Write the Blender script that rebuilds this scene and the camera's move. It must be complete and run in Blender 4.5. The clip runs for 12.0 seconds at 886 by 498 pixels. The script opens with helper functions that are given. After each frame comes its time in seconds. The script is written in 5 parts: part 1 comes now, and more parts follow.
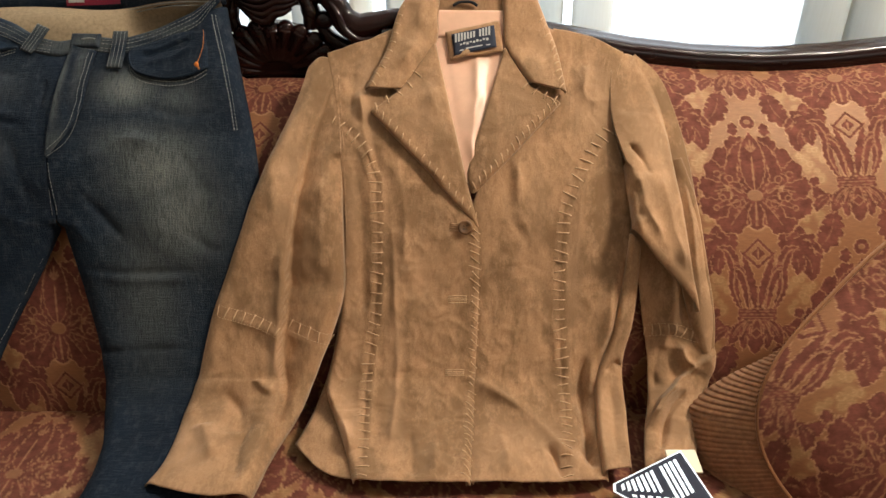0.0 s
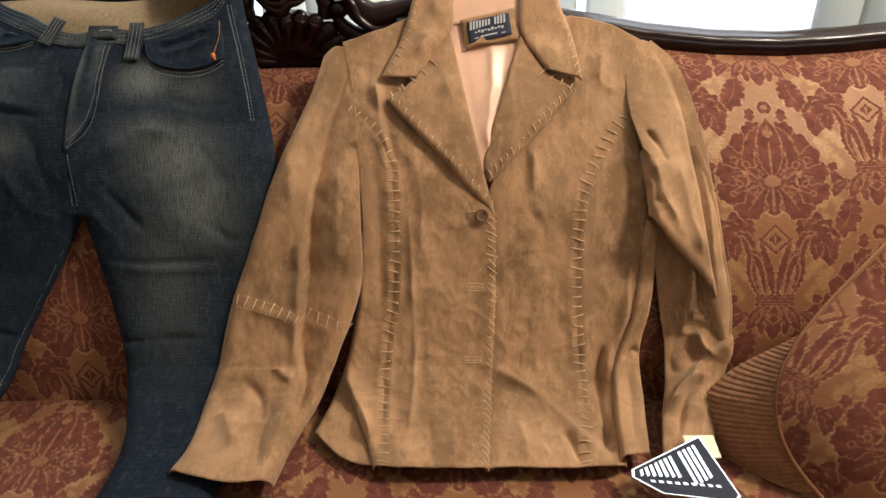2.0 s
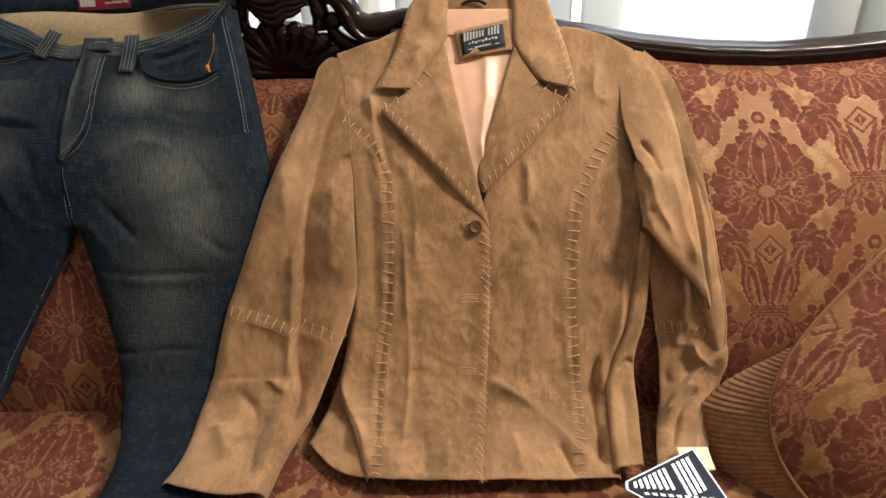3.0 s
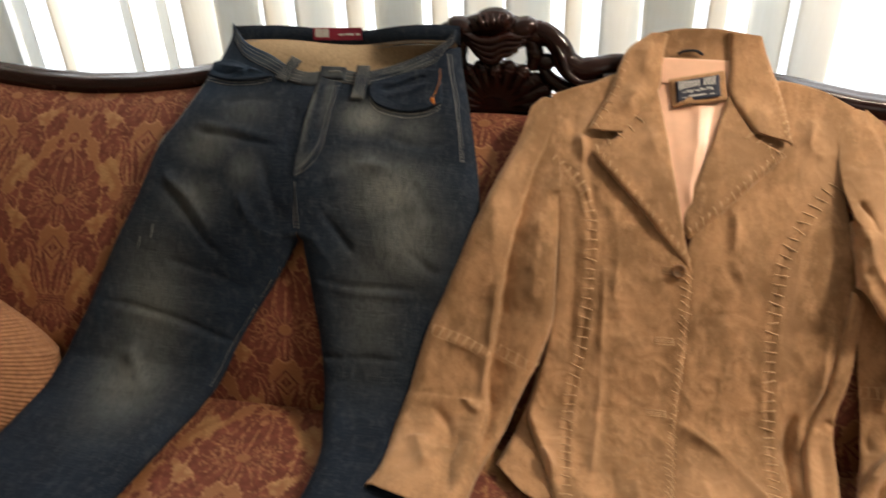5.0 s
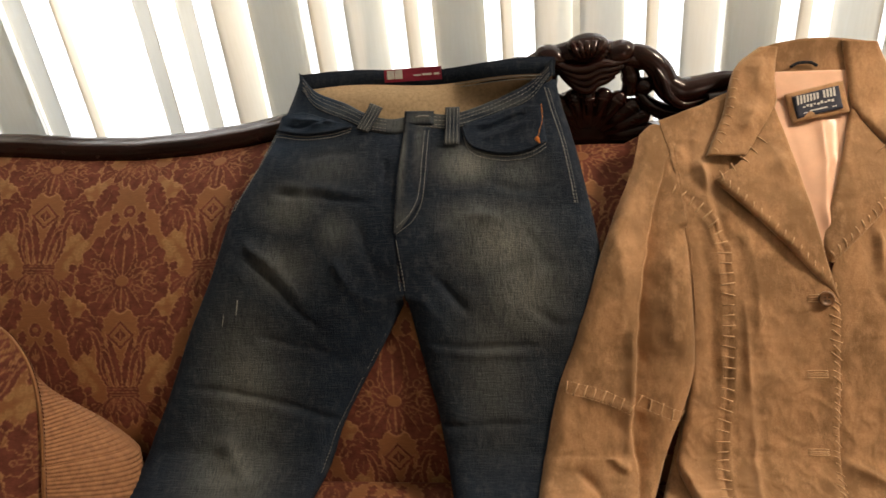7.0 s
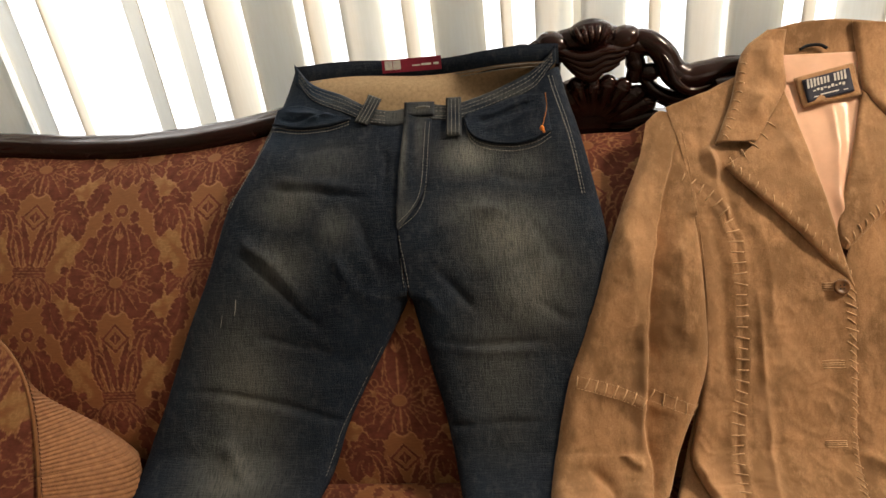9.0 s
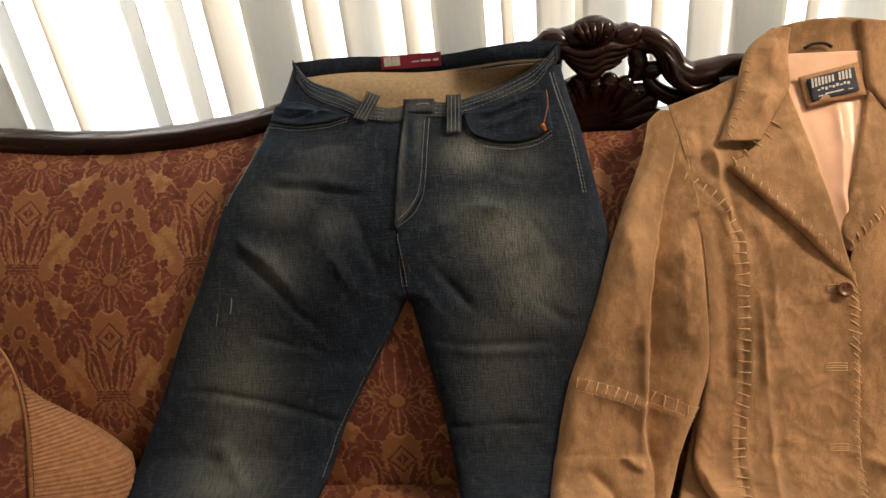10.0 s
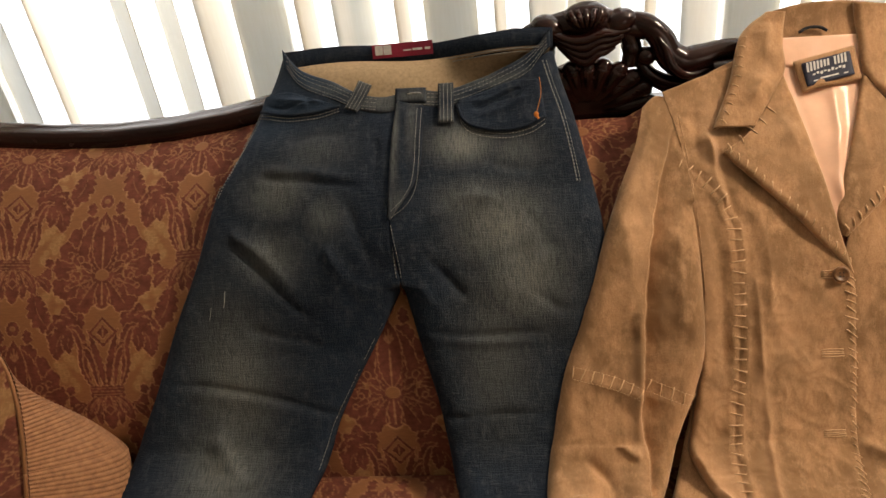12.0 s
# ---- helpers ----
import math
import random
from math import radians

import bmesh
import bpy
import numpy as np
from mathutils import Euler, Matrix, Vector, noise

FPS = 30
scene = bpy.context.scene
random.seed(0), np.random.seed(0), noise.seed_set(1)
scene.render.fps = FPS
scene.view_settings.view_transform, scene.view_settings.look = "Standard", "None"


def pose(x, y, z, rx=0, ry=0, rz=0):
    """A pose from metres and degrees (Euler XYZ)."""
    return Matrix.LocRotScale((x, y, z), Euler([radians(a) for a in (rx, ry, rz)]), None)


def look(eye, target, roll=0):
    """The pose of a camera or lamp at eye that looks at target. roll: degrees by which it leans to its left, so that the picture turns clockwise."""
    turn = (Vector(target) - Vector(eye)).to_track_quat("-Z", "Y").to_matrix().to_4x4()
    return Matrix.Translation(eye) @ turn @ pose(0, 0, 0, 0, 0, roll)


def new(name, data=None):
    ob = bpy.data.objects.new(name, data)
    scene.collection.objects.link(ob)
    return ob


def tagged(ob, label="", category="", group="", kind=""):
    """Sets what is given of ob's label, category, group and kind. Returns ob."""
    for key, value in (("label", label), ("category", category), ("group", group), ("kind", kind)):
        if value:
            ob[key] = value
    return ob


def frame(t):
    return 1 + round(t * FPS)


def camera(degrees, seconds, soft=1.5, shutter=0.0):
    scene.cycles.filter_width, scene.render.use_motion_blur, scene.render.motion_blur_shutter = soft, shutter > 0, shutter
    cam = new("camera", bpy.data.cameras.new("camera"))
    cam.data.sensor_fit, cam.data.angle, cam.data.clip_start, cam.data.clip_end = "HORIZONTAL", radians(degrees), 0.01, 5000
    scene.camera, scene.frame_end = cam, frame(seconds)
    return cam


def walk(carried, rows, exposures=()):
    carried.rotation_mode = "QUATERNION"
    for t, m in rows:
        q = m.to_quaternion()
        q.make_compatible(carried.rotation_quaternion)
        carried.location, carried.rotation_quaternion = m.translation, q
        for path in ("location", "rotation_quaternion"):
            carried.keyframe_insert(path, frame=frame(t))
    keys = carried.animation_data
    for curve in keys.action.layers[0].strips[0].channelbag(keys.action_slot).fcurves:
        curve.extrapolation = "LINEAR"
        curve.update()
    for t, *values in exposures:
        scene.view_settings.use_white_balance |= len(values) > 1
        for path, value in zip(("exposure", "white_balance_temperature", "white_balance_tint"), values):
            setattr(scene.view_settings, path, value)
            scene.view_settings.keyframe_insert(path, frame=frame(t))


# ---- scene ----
cam = camera(64.0, 12.0, soft=1.5, shutter=0.5)
ROWS = [
    (0.0, -0.0081, 0.0000, 1.2059, 57.928, 1.453, 0.969),
    (0.5, -0.0136, -0.0001, 1.2072, 57.628, 1.583, 1.266),
    (1.0, -0.0173, -0.0096, 1.2056, 57.508, 1.665, 1.507),
    (1.5, -0.0230, -0.0092, 1.2061, 57.108, 1.972, 1.211),
    (2.0, -0.0194, -0.0041, 1.2072, 57.071, 2.193, 1.334),
    (2.5, -0.0089, 0.0013, 1.2120, 57.254, 2.327, 1.401),
    (4.3, -0.0059, 0.0008, 1.2183, 58.091, 2.807, 1.988),
    (4.5, -0.0281, -0.0087, 1.2209, 58.411, 2.402, 3.592),
    (5.0, -0.1496, -0.0447, 1.2493, 59.875, 1.958, 11.134),
    (5.5, -0.2487, 0.0044, 1.2723, 60.904, 3.272, 9.566),
    (6.0, -0.3440, 0.0459, 1.2769, 60.543, 5.381, 6.929),
    (6.5, -0.3607, 0.0432, 1.2755, 59.975, 5.842, 5.757),
    (7.0, -0.3804, 0.0271, 1.2776, 60.220, 5.475, 5.838),
    (7.2, -0.4012, 0.0259, 1.2657, 60.548, 5.026, 5.580),
    (9.0, -0.3996, 0.0494, 1.2637, 59.750, 6.145, 4.784),
    (9.5, -0.4043, 0.0559, 1.2623, 59.526, 6.096, 4.846),
    (10.0, -0.4034, 0.0618, 1.2606, 59.473, 5.768, 4.750),
    (10.5, -0.4094, 0.0637, 1.2569, 59.297, 5.499, 4.745),
    (11.0, -0.4049, 0.0709, 1.2603, 58.951, 5.598, 4.515),
    (11.5, -0.3985, 0.0693, 1.2603, 58.926, 6.173, 4.243),
    (12.0, -0.3993, 0.0692, 1.2589, 58.489, 6.277, 4.204),
]
EXPOSURES = [(0.0, 0.0, 6500, 10), (4.4, -0.02, 6600, 11), (5.4, -0.02, 7500, 17), (7.2, -0.10, 7700, 17), (9.2, -0.05, 7750, 17), (12.0, 0.02, 7650, 17)]
walk(cam, [(t, pose(x, y, z, rx, ry, rz)) for t, x, y, z, rx, ry, rz in ROWS], EXPOSURES)

# ---- world, daylight, added lights ----
world = bpy.data.worlds.new("sky")
scene.world = world
world.use_nodes = True
sky = world.node_tree.nodes.new("ShaderNodeTexSky")
sky.sky_type = "NISHITA"
sky.sun_disc = False
sky.sun_elevation, sky.sun_rotation = radians(48), radians(20)
world.node_tree.links.new(sky.outputs[0], world.node_tree.nodes["Background"].inputs[0])
world.node_tree.nodes["Background"].inputs[1].default_value = 0.12


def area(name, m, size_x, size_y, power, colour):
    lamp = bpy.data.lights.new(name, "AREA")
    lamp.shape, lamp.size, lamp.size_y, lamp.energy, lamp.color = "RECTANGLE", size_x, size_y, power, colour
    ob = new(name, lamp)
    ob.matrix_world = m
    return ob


# added unseen fill behind viewer, added key lamp overhead, daylight through the blind
area("added_fill_light", look((1.9, -2.75, 1.6), (0.5, 1.0, 0.6)), 1.3, 1.2, 8, (1.0, 0.93, 0.84))
area("added_key_light", look((1.40, 0.62, 2.38), (0.25, 0.80, 0.65)), 0.30, 0.30, 51, (1.0, 0.89, 0.75))
area("blind_window_daylight", look((-0.3, 1.40, 1.5), (-0.3, 0.0, 0.9)), 2.9, 1.2, 20, (0.93, 0.97, 1.0))


# ---- materials ----
def material(name, rough=0.6, metal=0.0):
    mat = bpy.data.materials.new(name)
    mat.use_nodes = True
    bsdf = mat.node_tree.nodes["Principled BSDF"]
    bsdf.inputs["Roughness"].default_value, bsdf.inputs["Metallic"].default_value = rough, metal
    return mat, mat.node_tree, bsdf


def node(nt, kind, **values):
    n = nt.nodes.new(kind)
    for key, v in values.items():
        n.inputs[key.replace("_", " ")].default_value = v
    return n


def noise_tex(nt, scale, detail=4.0, rough=0.55, coord="Object", stretch=None):
    tc = nt.nodes.new("ShaderNodeTexCoord")
    n = node(nt, "ShaderNodeTexNoise", Scale=scale, Detail=detail, Roughness=rough)
    if stretch:
        mp = node(nt, "ShaderNodeMapping", Scale=stretch)
        nt.links.new(tc.outputs[coord], mp.inputs[0])
        nt.links.new(mp.outputs[0], n.inputs["Vector"])
    else:
        nt.links.new(tc.outputs[coord], n.inputs["Vector"])
    return n.outputs["Fac"]


def mix(nt, fac, a, b, kind="MIX"):
    m = nt.nodes.new("ShaderNodeMix")
    m.data_type, m.blend_type = "RGBA", kind
    for value, socket in ((fac, m.inputs[0]), (a, m.inputs[6]), (b, m.inputs[7])):
        if isinstance(value, (int, float)):
            socket.default_value = value
        elif isinstance(value, tuple):
            socket.default_value = (*value, 1)
        else:
            nt.links.new(value, socket)
    return m.outputs[2]


def ramp(nt, fac, lo, hi, a=0.0, b=1.0):
    m = nt.nodes.new("ShaderNodeMapRange")
    nt.links.new(fac, m.inputs[0])
    for i, v in enumerate((lo, hi, a, b)):
        m.inputs[i + 1].default_value = v
    return m.outputs[0]


def bump(nt, bsdf, height, strength, distance):
    b = node(nt, "ShaderNodeBump", Strength=strength, Distance=distance)
    nt.links.new(height, b.inputs["Height"])
    nt.links.new(b.outputs[0], bsdf.inputs["Normal"])


def simple(name, colour, rough=0.6, metal=0.0, grain=0.12, scale=40.0, bumpiness=0.0):
    mat, nt, bsdf = material(name, rough, metal)
    dark = tuple(c * (1 - grain) for c in colour)
    light = tuple(min(1, c * (1 + grain)) for c in colour)
    n = noise_tex(nt, scale)
    nt.links.new(mix(nt, ramp(nt, n, 0.3, 0.7), dark, light), bsdf.inputs["Base Color"])
    if bumpiness:
        bump(nt, bsdf, noise_tex(nt, scale * 6), bumpiness, 0.001)
    return mat


def attribute(nt, name):
    a = nt.nodes.new("ShaderNodeAttribute")
    a.attribute_name = name
    s = nt.nodes.new("ShaderNodeSeparateColor")
    nt.links.new(a.outputs["Color"], s.inputs[0])
    return s.outputs[0], s.outputs[1], s.outputs[2]


def damask(name, ground, figure, line, sprig):
    """Satin ground with a matt velvet figure, drawn round with a pale thread."""
    mat, nt, bsdf = material(name, 0.62)
    r, g, b = attribute(nt, "weave")
    slub = noise_tex(nt, 420, 3, 0.6, stretch=(0.22, 1, 1))
    cloud = noise_tex(nt, 9, 3)
    base = mix(nt, ramp(nt, cloud, 0.3, 0.7), tuple(c * 0.90 for c in ground), tuple(c * 1.1 for c in ground))
    pile = mix(nt, ramp(nt, noise_tex(nt, 70, 4), 0.3, 0.7), tuple(c * 0.70 for c in figure), tuple(c * 1.35 for c in figure))
    col = mix(nt, b, base, sprig)
    col = mix(nt, r, col, pile)
    col = mix(nt, ramp(nt, g, 0, 1, 0, 0.74), col, line)
    col = mix(nt, ramp(nt, slub, 0.3, 0.72, 0.0, 0.26), col, (0.05, 0.02, 0.012))
    nt.links.new(col, bsdf.inputs["Base Color"])
    nt.links.new(ramp(nt, r, 0, 1, 0.50, 0.80), bsdf.inputs["Roughness"])
    nt.links.new(ramp(nt, r, 0, 1, 0.42, 0.14), bsdf.inputs["Specular IOR Level"])
    bsdf.inputs["Specular Tint"].default_value = (1.0, 0.74, 0.52, 1)
    nt.links.new(ramp(nt, r, 0, 1, 0.22, 0.10), bsdf.inputs["Sheen Weight"])
    bsdf.inputs["Sheen Roughness"].default_value = 0.4
    bsdf.inputs["Sheen Tint"].default_value = (1.0, 0.66, 0.50, 1)
    add = nt.nodes.new("ShaderNodeMath")
    add.operation = "MULTIPLY_ADD"
    nt.links.new(slub, add.inputs[0])
    add.inputs[1].default_value = 0.5
    nt.links.new(r, add.inputs[2])
    bump(nt, bsdf, add.outputs[0], 0.5, 0.0008)
    return mat


def suede(name, colour):
    """Brushed nap: soft upright streaks, darker rubbed patches, pale scuffs, lit folds painted paler."""
    mat, nt, bsdf = material(name, 0.92)

    def shade(*k):
        return tuple(c * f for c, f in zip(colour, k))

    big = noise_tex(nt, 10, 8, 0.70, stretch=(1.3, 0.8, 0.8))
    nap = noise_tex(nt, 30, 9, 0.72, stretch=(1.8, 0.7, 0.7))
    scuff = noise_tex(nt, 24, 9, 0.78, stretch=(1.3, 0.8, 0.8))
    fine = noise_tex(nt, 420, 4, 0.75)
    col = mix(nt, ramp(nt, big, 0.45, 0.56), shade(0.62, 0.62, 0.59), shade(1.10, 1.08, 1.06))
    col = mix(nt, ramp(nt, nap, 0.49, 0.58, 0.0, 0.55), col, shade(0.60, 0.58, 0.52))
    col = mix(nt, ramp(nt, scuff, 0.52, 0.64, 0.0, 0.62), col, shade(1.36, 1.38, 1.42))
    col = mix(nt, ramp(nt, fine, 0.38, 0.62, 0.0, 0.32), col, shade(0.55, 0.50, 0.45))
    # r: spots painted paler where folds and facets catch the light
    r, g, b = attribute(nt, "wear_and_light")
    col = mix(nt, r, col, shade(1.28, 1.30, 1.35))
    nt.links.new(col, bsdf.inputs["Base Color"])
    bsdf.inputs["Specular IOR Level"].default_value = 0.12
    bsdf.inputs["Sheen Weight"].default_value = 0.26
    bsdf.inputs["Sheen Roughness"].default_value = 0.5
    bsdf.inputs["Sheen Tint"].default_value = (1.0, 0.85, 0.65, 1)
    add = nt.nodes.new("ShaderNodeMath")
    add.operation = "MULTIPLY_ADD"
    nt.links.new(fine, add.inputs[0])
    add.inputs[1].default_value = 0.45
    nt.links.new(nap, add.inputs[2])
    bump(nt, bsdf, add.outputs[0], 0.7, 0.0018)
    return mat


def denim(name):
    mat, nt, bsdf = material(name, 0.9)
    r, g, b = attribute(nt, "wear_and_light")
    warp = noise_tex(nt, 480, 3, 0.7, stretch=(1, 0.14, 0.14))
    weft = noise_tex(nt, 480, 3, 0.7, stretch=(0.10, 1, 1))
    blotch = noise_tex(nt, 14, 5, 0.6)
    deep, mid, pale = (0.0045, 0.0090, 0.018), (0.0085, 0.0175, 0.032), (0.195, 0.208, 0.186)
    col = mix(nt, ramp(nt, blotch, 0.3, 0.7), deep, mid)
    worn = nt.nodes.new("ShaderNodeMath")
    worn.operation = "MULTIPLY"
    nt.links.new(r, worn.inputs[0])
    nt.links.new(ramp(nt, warp, 0.36, 0.62, 0.70, 0.98), worn.inputs[1])
    col = mix(nt, worn.outputs[0], col, pale)
    scuff = noise_tex(nt, 75, 6, 0.7, stretch=(1.4, 0.7, 0.7))
    col = mix(nt, ramp(nt, scuff, 0.50, 0.70, 0.0, 0.30), col, (0.080, 0.095, 0.106))
    col = mix(nt, ramp(nt, weft, 0.50, 0.66, 0.0, 0.18), col, (0.085, 0.098, 0.105))
    col = mix(nt, ramp(nt, warp, 0.5, 0.36, 0.0, 0.30), col, deep)
    col = mix(nt, g, col, (0.50, 0.50, 0.46))
    col = mix(nt, ramp(nt, b, 0, 1, 0, 0.8), col, (0.026, 0.054, 0.095))
    nt.links.new(col, bsdf.inputs["Base Color"])
    bsdf.inputs["Specular IOR Level"].default_value = 0.2
    add = nt.nodes.new("ShaderNodeMath")
    nt.links.new(warp, add.inputs[0])
    nt.links.new(weft, add.inputs[1])
    bump(nt, bsdf, add.outputs[0], 0.8, 0.0014)
    return mat


def lacquered_wood(name):
    mat, nt, bsdf = material(name, 0.16)
    grain = noise_tex(nt, 22, 6, 0.6, stretch=(0.3, 3, 3))
    nt.links.new(mix(nt, ramp(nt, grain, 0.3, 0.7), (0.006, 0.002, 0.002), (0.026, 0.007, 0.005)), bsdf.inputs["Base Color"])
    nt.links.new(ramp(nt, noise_tex(nt, 60), 0.3, 0.7, 0.14, 0.28), bsdf.inputs["Roughness"])
    bsdf.inputs["Specular IOR Level"].default_value = 0.38
    bump(nt, bsdf, grain, 0.08, 0.001)
    return mat


def vane_plastic(name):
    mat, nt, bsdf = material(name, 0.45)
    col = mix(nt, ramp(nt, noise_tex(nt, 240, 3, stretch=(1, 1, 0.08)), 0.3, 0.7), (0.79, 0.69, 0.53), (0.85, 0.76, 0.62))
    nt.links.new(col, bsdf.inputs["Base Color"])
    thin = nt.nodes.new("ShaderNodeBsdfTranslucent")
    thin.inputs[0].default_value = (0.88, 0.93, 0.95, 1)
    both = nt.nodes.new("ShaderNodeMixShader")
    both.inputs[0].default_value = 0.45
    nt.links.new(bsdf.outputs[0], both.inputs[1])
    nt.links.new(thin.outputs[0], both.inputs[2])
    nt.links.new(both.outputs[0], nt.nodes["Material Output"].inputs[0])
    return mat


def glow(name, colour, strength):
    mat = bpy.data.materials.new(name)
    mat.use_nodes = True
    nt = mat.node_tree
    em = nt.nodes.new("ShaderNodeEmission")
    em.inputs[0].default_value, em.inputs[1].default_value = (*colour, 1), strength
    nt.links.new(em.outputs[0], nt.nodes["Material Output"].inputs[0])
    return mat


def satin(name, colour):
    mat, nt, bsdf = material(name, 0.32)
    n = noise_tex(nt, 30, 4)
    nt.links.new(mix(nt, ramp(nt, n, 0.3, 0.7), tuple(c * 0.85 for c in colour), colour), bsdf.inputs["Base Color"])
    bsdf.inputs["Anisotropic"].default_value = 0.4
    bump(nt, bsdf, noise_tex(nt, 800, 2), 0.1, 0.0005)
    return mat


M_SOFA = damask("damask_upholstery", (0.255, 0.112, 0.050), (0.157, 0.051, 0.036), (0.46, 0.240, 0.125), (0.42, 0.245, 0.110))
M_SUEDE = suede("tan_suede", (0.405, 0.236, 0.128))
M_CORD = simple("tan_corduroy", (0.30, 0.142, 0.068), 0.9, grain=0.25, scale=120, bumpiness=0.4)
M_DENIM = denim("washed_denim")
M_LINING = satin("peach_satin", (0.82, 0.50, 0.34))
M_TWILL = simple("tan_pocket_twill", (0.34, 0.245, 0.145), 0.95, grain=0.2, scale=200, bumpiness=0.3)
M_WOOD = lacquered_wood("dark_lacquered_wood")
M_VANE = vane_plastic("cream_vane_plastic")
M_THREAD = simple("tan_thread", (0.54, 0.35, 0.195), 0.8, grain=0.2, scale=400)
M_WHITE_THREAD = simple("pale_thread", (0.215, 0.220, 0.205), 0.85, grain=0.4, scale=500)
M_ORANGE = simple("orange_thread", (0.60, 0.19, 0.03), 0.8)
M_NAVY = simple("navy_woven_label", (0.012, 0.016, 0.035), 0.7, grain=0.25, scale=500)
M_SILVER = simple("silver_print", (0.46, 0.46, 0.44), 0.45, grain=0.15, scale=200)
M_FOIL = simple("silver_foil", (0.72, 0.76, 0.78), 0.22, metal=0.85, grain=0.2, scale=30)
M_RED = simple("red_woven_label", (0.25, 0.012, 0.040), 0.75, grain=0.2, scale=500)
M_CARD = simple("cream_card", (0.82, 0.74, 0.55), 0.7, grain=0.05)
M_BUTTON = simple("brown_button", (0.16, 0.075, 0.03), 0.35, grain=0.4, scale=90)
M_WALL = simple("painted_wall", (0.50, 0.45, 0.38), 0.85, grain=0.04, scale=6, bumpiness=0.1)
M_CEIL = simple("ceiling_paint", (0.80, 0.78, 0.73), 0.9, grain=0.03, scale=5)
M_FLOOR = simple("beige_carpet", (0.32, 0.25, 0.17), 0.95, grain=0.25, scale=80, bumpiness=0.5)
M_FRAME = simple("white_window_frame", (0.78, 0.78, 0.76), 0.5, grain=0.03)
M_OUTSIDE = glow("bright_overcast_outside", (0.80, 0.91, 1.0), 2.7)
M_BLACK = simple("dark_cotton", (0.010, 0.012, 0.016), 0.95, grain=0.3, scale=300)


# ---- helpers for meshes ----
def part(name, verts, faces, mat, parent=None, label="", smooth=True, colours=None, attr=""):
    me = bpy.data.meshes.new(name)
    me.from_pydata([tuple(v) for v in verts], [], [tuple(f) for f in faces])
    me.materials.append(mat)
    if smooth:
        me.shade_smooth()
    if colours is not None:
        a = me.color_attributes.new(attr, "FLOAT_COLOR", "POINT")
        a.data.foreach_set("color", np.concatenate([colours, np.ones((len(colours), 1))], 1).astype(np.float32).ravel())
    me.update()
    ob = new(name, me)
    if parent:
        ob.parent = parent
    if label:
        tagged(ob, label)
    return ob


def merged(pieces):
    verts, faces = [], []
    for v, f in pieces:
        n = len(verts)
        verts += [tuple(q) for q in v]
        faces += [tuple(i + n for i in q) for q in f]
    return verts, faces


def grid_faces(rows, cols, wrap=False):
    out = []
    for i in range(rows - 1):
        for j in range(cols if wrap else cols - 1):
            k = (j + 1) % cols
            out.append((i * cols + j, i * cols + k, (i + 1) * cols + k, (i + 1) * cols + j))
    return out


def smooth_line(points, n):
    """n points evenly along a Catmull-Rom curve through the given ones."""
    p = np.array(points, float)
    if len(p) == 2:
        return p[0] + (p[1] - p[0]) * np.linspace(0, 1, n)[:, None]
    ext = np.vstack([2 * p[0] - p[1], p, 2 * p[-1] - p[-2]])
    out = []
    for i in range(1, len(ext) - 2):
        a, b, c, d = ext[i - 1:i + 3]
        t = np.linspace(0, 1, 24, endpoint=False)[:, None]
        out.append(0.5 * (2 * b + (c - a) * t + (2 * a - 5 * b + 4 * c - d) * t ** 2 + (3 * b - a - 3 * c + d) * t ** 3))
    out = np.vstack(out + [p[-1:]])
    s = np.concatenate([[0], np.cumsum(np.linalg.norm(np.diff(out, axis=0), axis=1))])
    want = np.linspace(0, s[-1], n)
    return np.stack([np.interp(want, s, out[:, k]) for k in range(out.shape[1])], 1)


def tube(points, radius, sides=10, n=40, squash=1.0, flat_axis=(0, 1, 0)):
    """A round bar along a curve. radius: one number or a list along it; squash thins it along flat_axis."""
    p = smooth_line(points, n)
    rad = np.interp(np.linspace(0, 1, n), np.linspace(0, 1, len(radius)), radius) if isinstance(radius, (list, tuple)) else np.full(n, radius)
    tan = np.gradient(p, axis=0)
    tan /= np.linalg.norm(tan, axis=1)[:, None] + 1e-12
    b = np.array(flat_axis, float)
    verts = []
    for i in range(n):
        u = np.cross(tan[i], b)
        u = u / (np.linalg.norm(u) + 1e-9)
        w = np.cross(u, tan[i])
        for k in range(sides):
            a = 2 * math.pi * k / sides
            verts.append(p[i] + rad[i] * (math.cos(a) * u + squash * math.sin(a) * w))
    faces = grid_faces(n, sides, True)
    faces += [tuple(range(sides))[::-1], tuple((n - 1) * sides + k for k in range(sides))]
    return verts, faces


def ball(centre, rx, ry, rz, rings=8, sides=12, turn=0.0):
    verts = []
    ct, st = math.cos(turn), math.sin(turn)
    for i in range(rings + 1):
        th = math.pi * i / rings
        for k in range(sides):
            a = 2 * math.pi * k / sides
            x, y, z = rx * math.sin(th) * math.cos(a), ry * math.sin(th) * math.sin(a), rz * math.cos(th)
            verts.append((centre[0] + ct * x - st * z, centre[1] + y, centre[2] + st * x + ct * z))
    return verts, grid_faces(rings + 1, sides, True)


def box(lo, hi):
    (a, b, c), (d, e, f) = lo, hi
    v = [(a, b, c), (d, b, c), (d, e, c), (a, e, c), (a, b, f), (d, b, f), (d, e, f), (a, e, f)]
    return v, [(3, 2, 1, 0), (4, 5, 6, 7), (0, 1, 5, 4), (1, 2, 6, 5), (2, 3, 7, 6), (3, 0, 4, 7)]


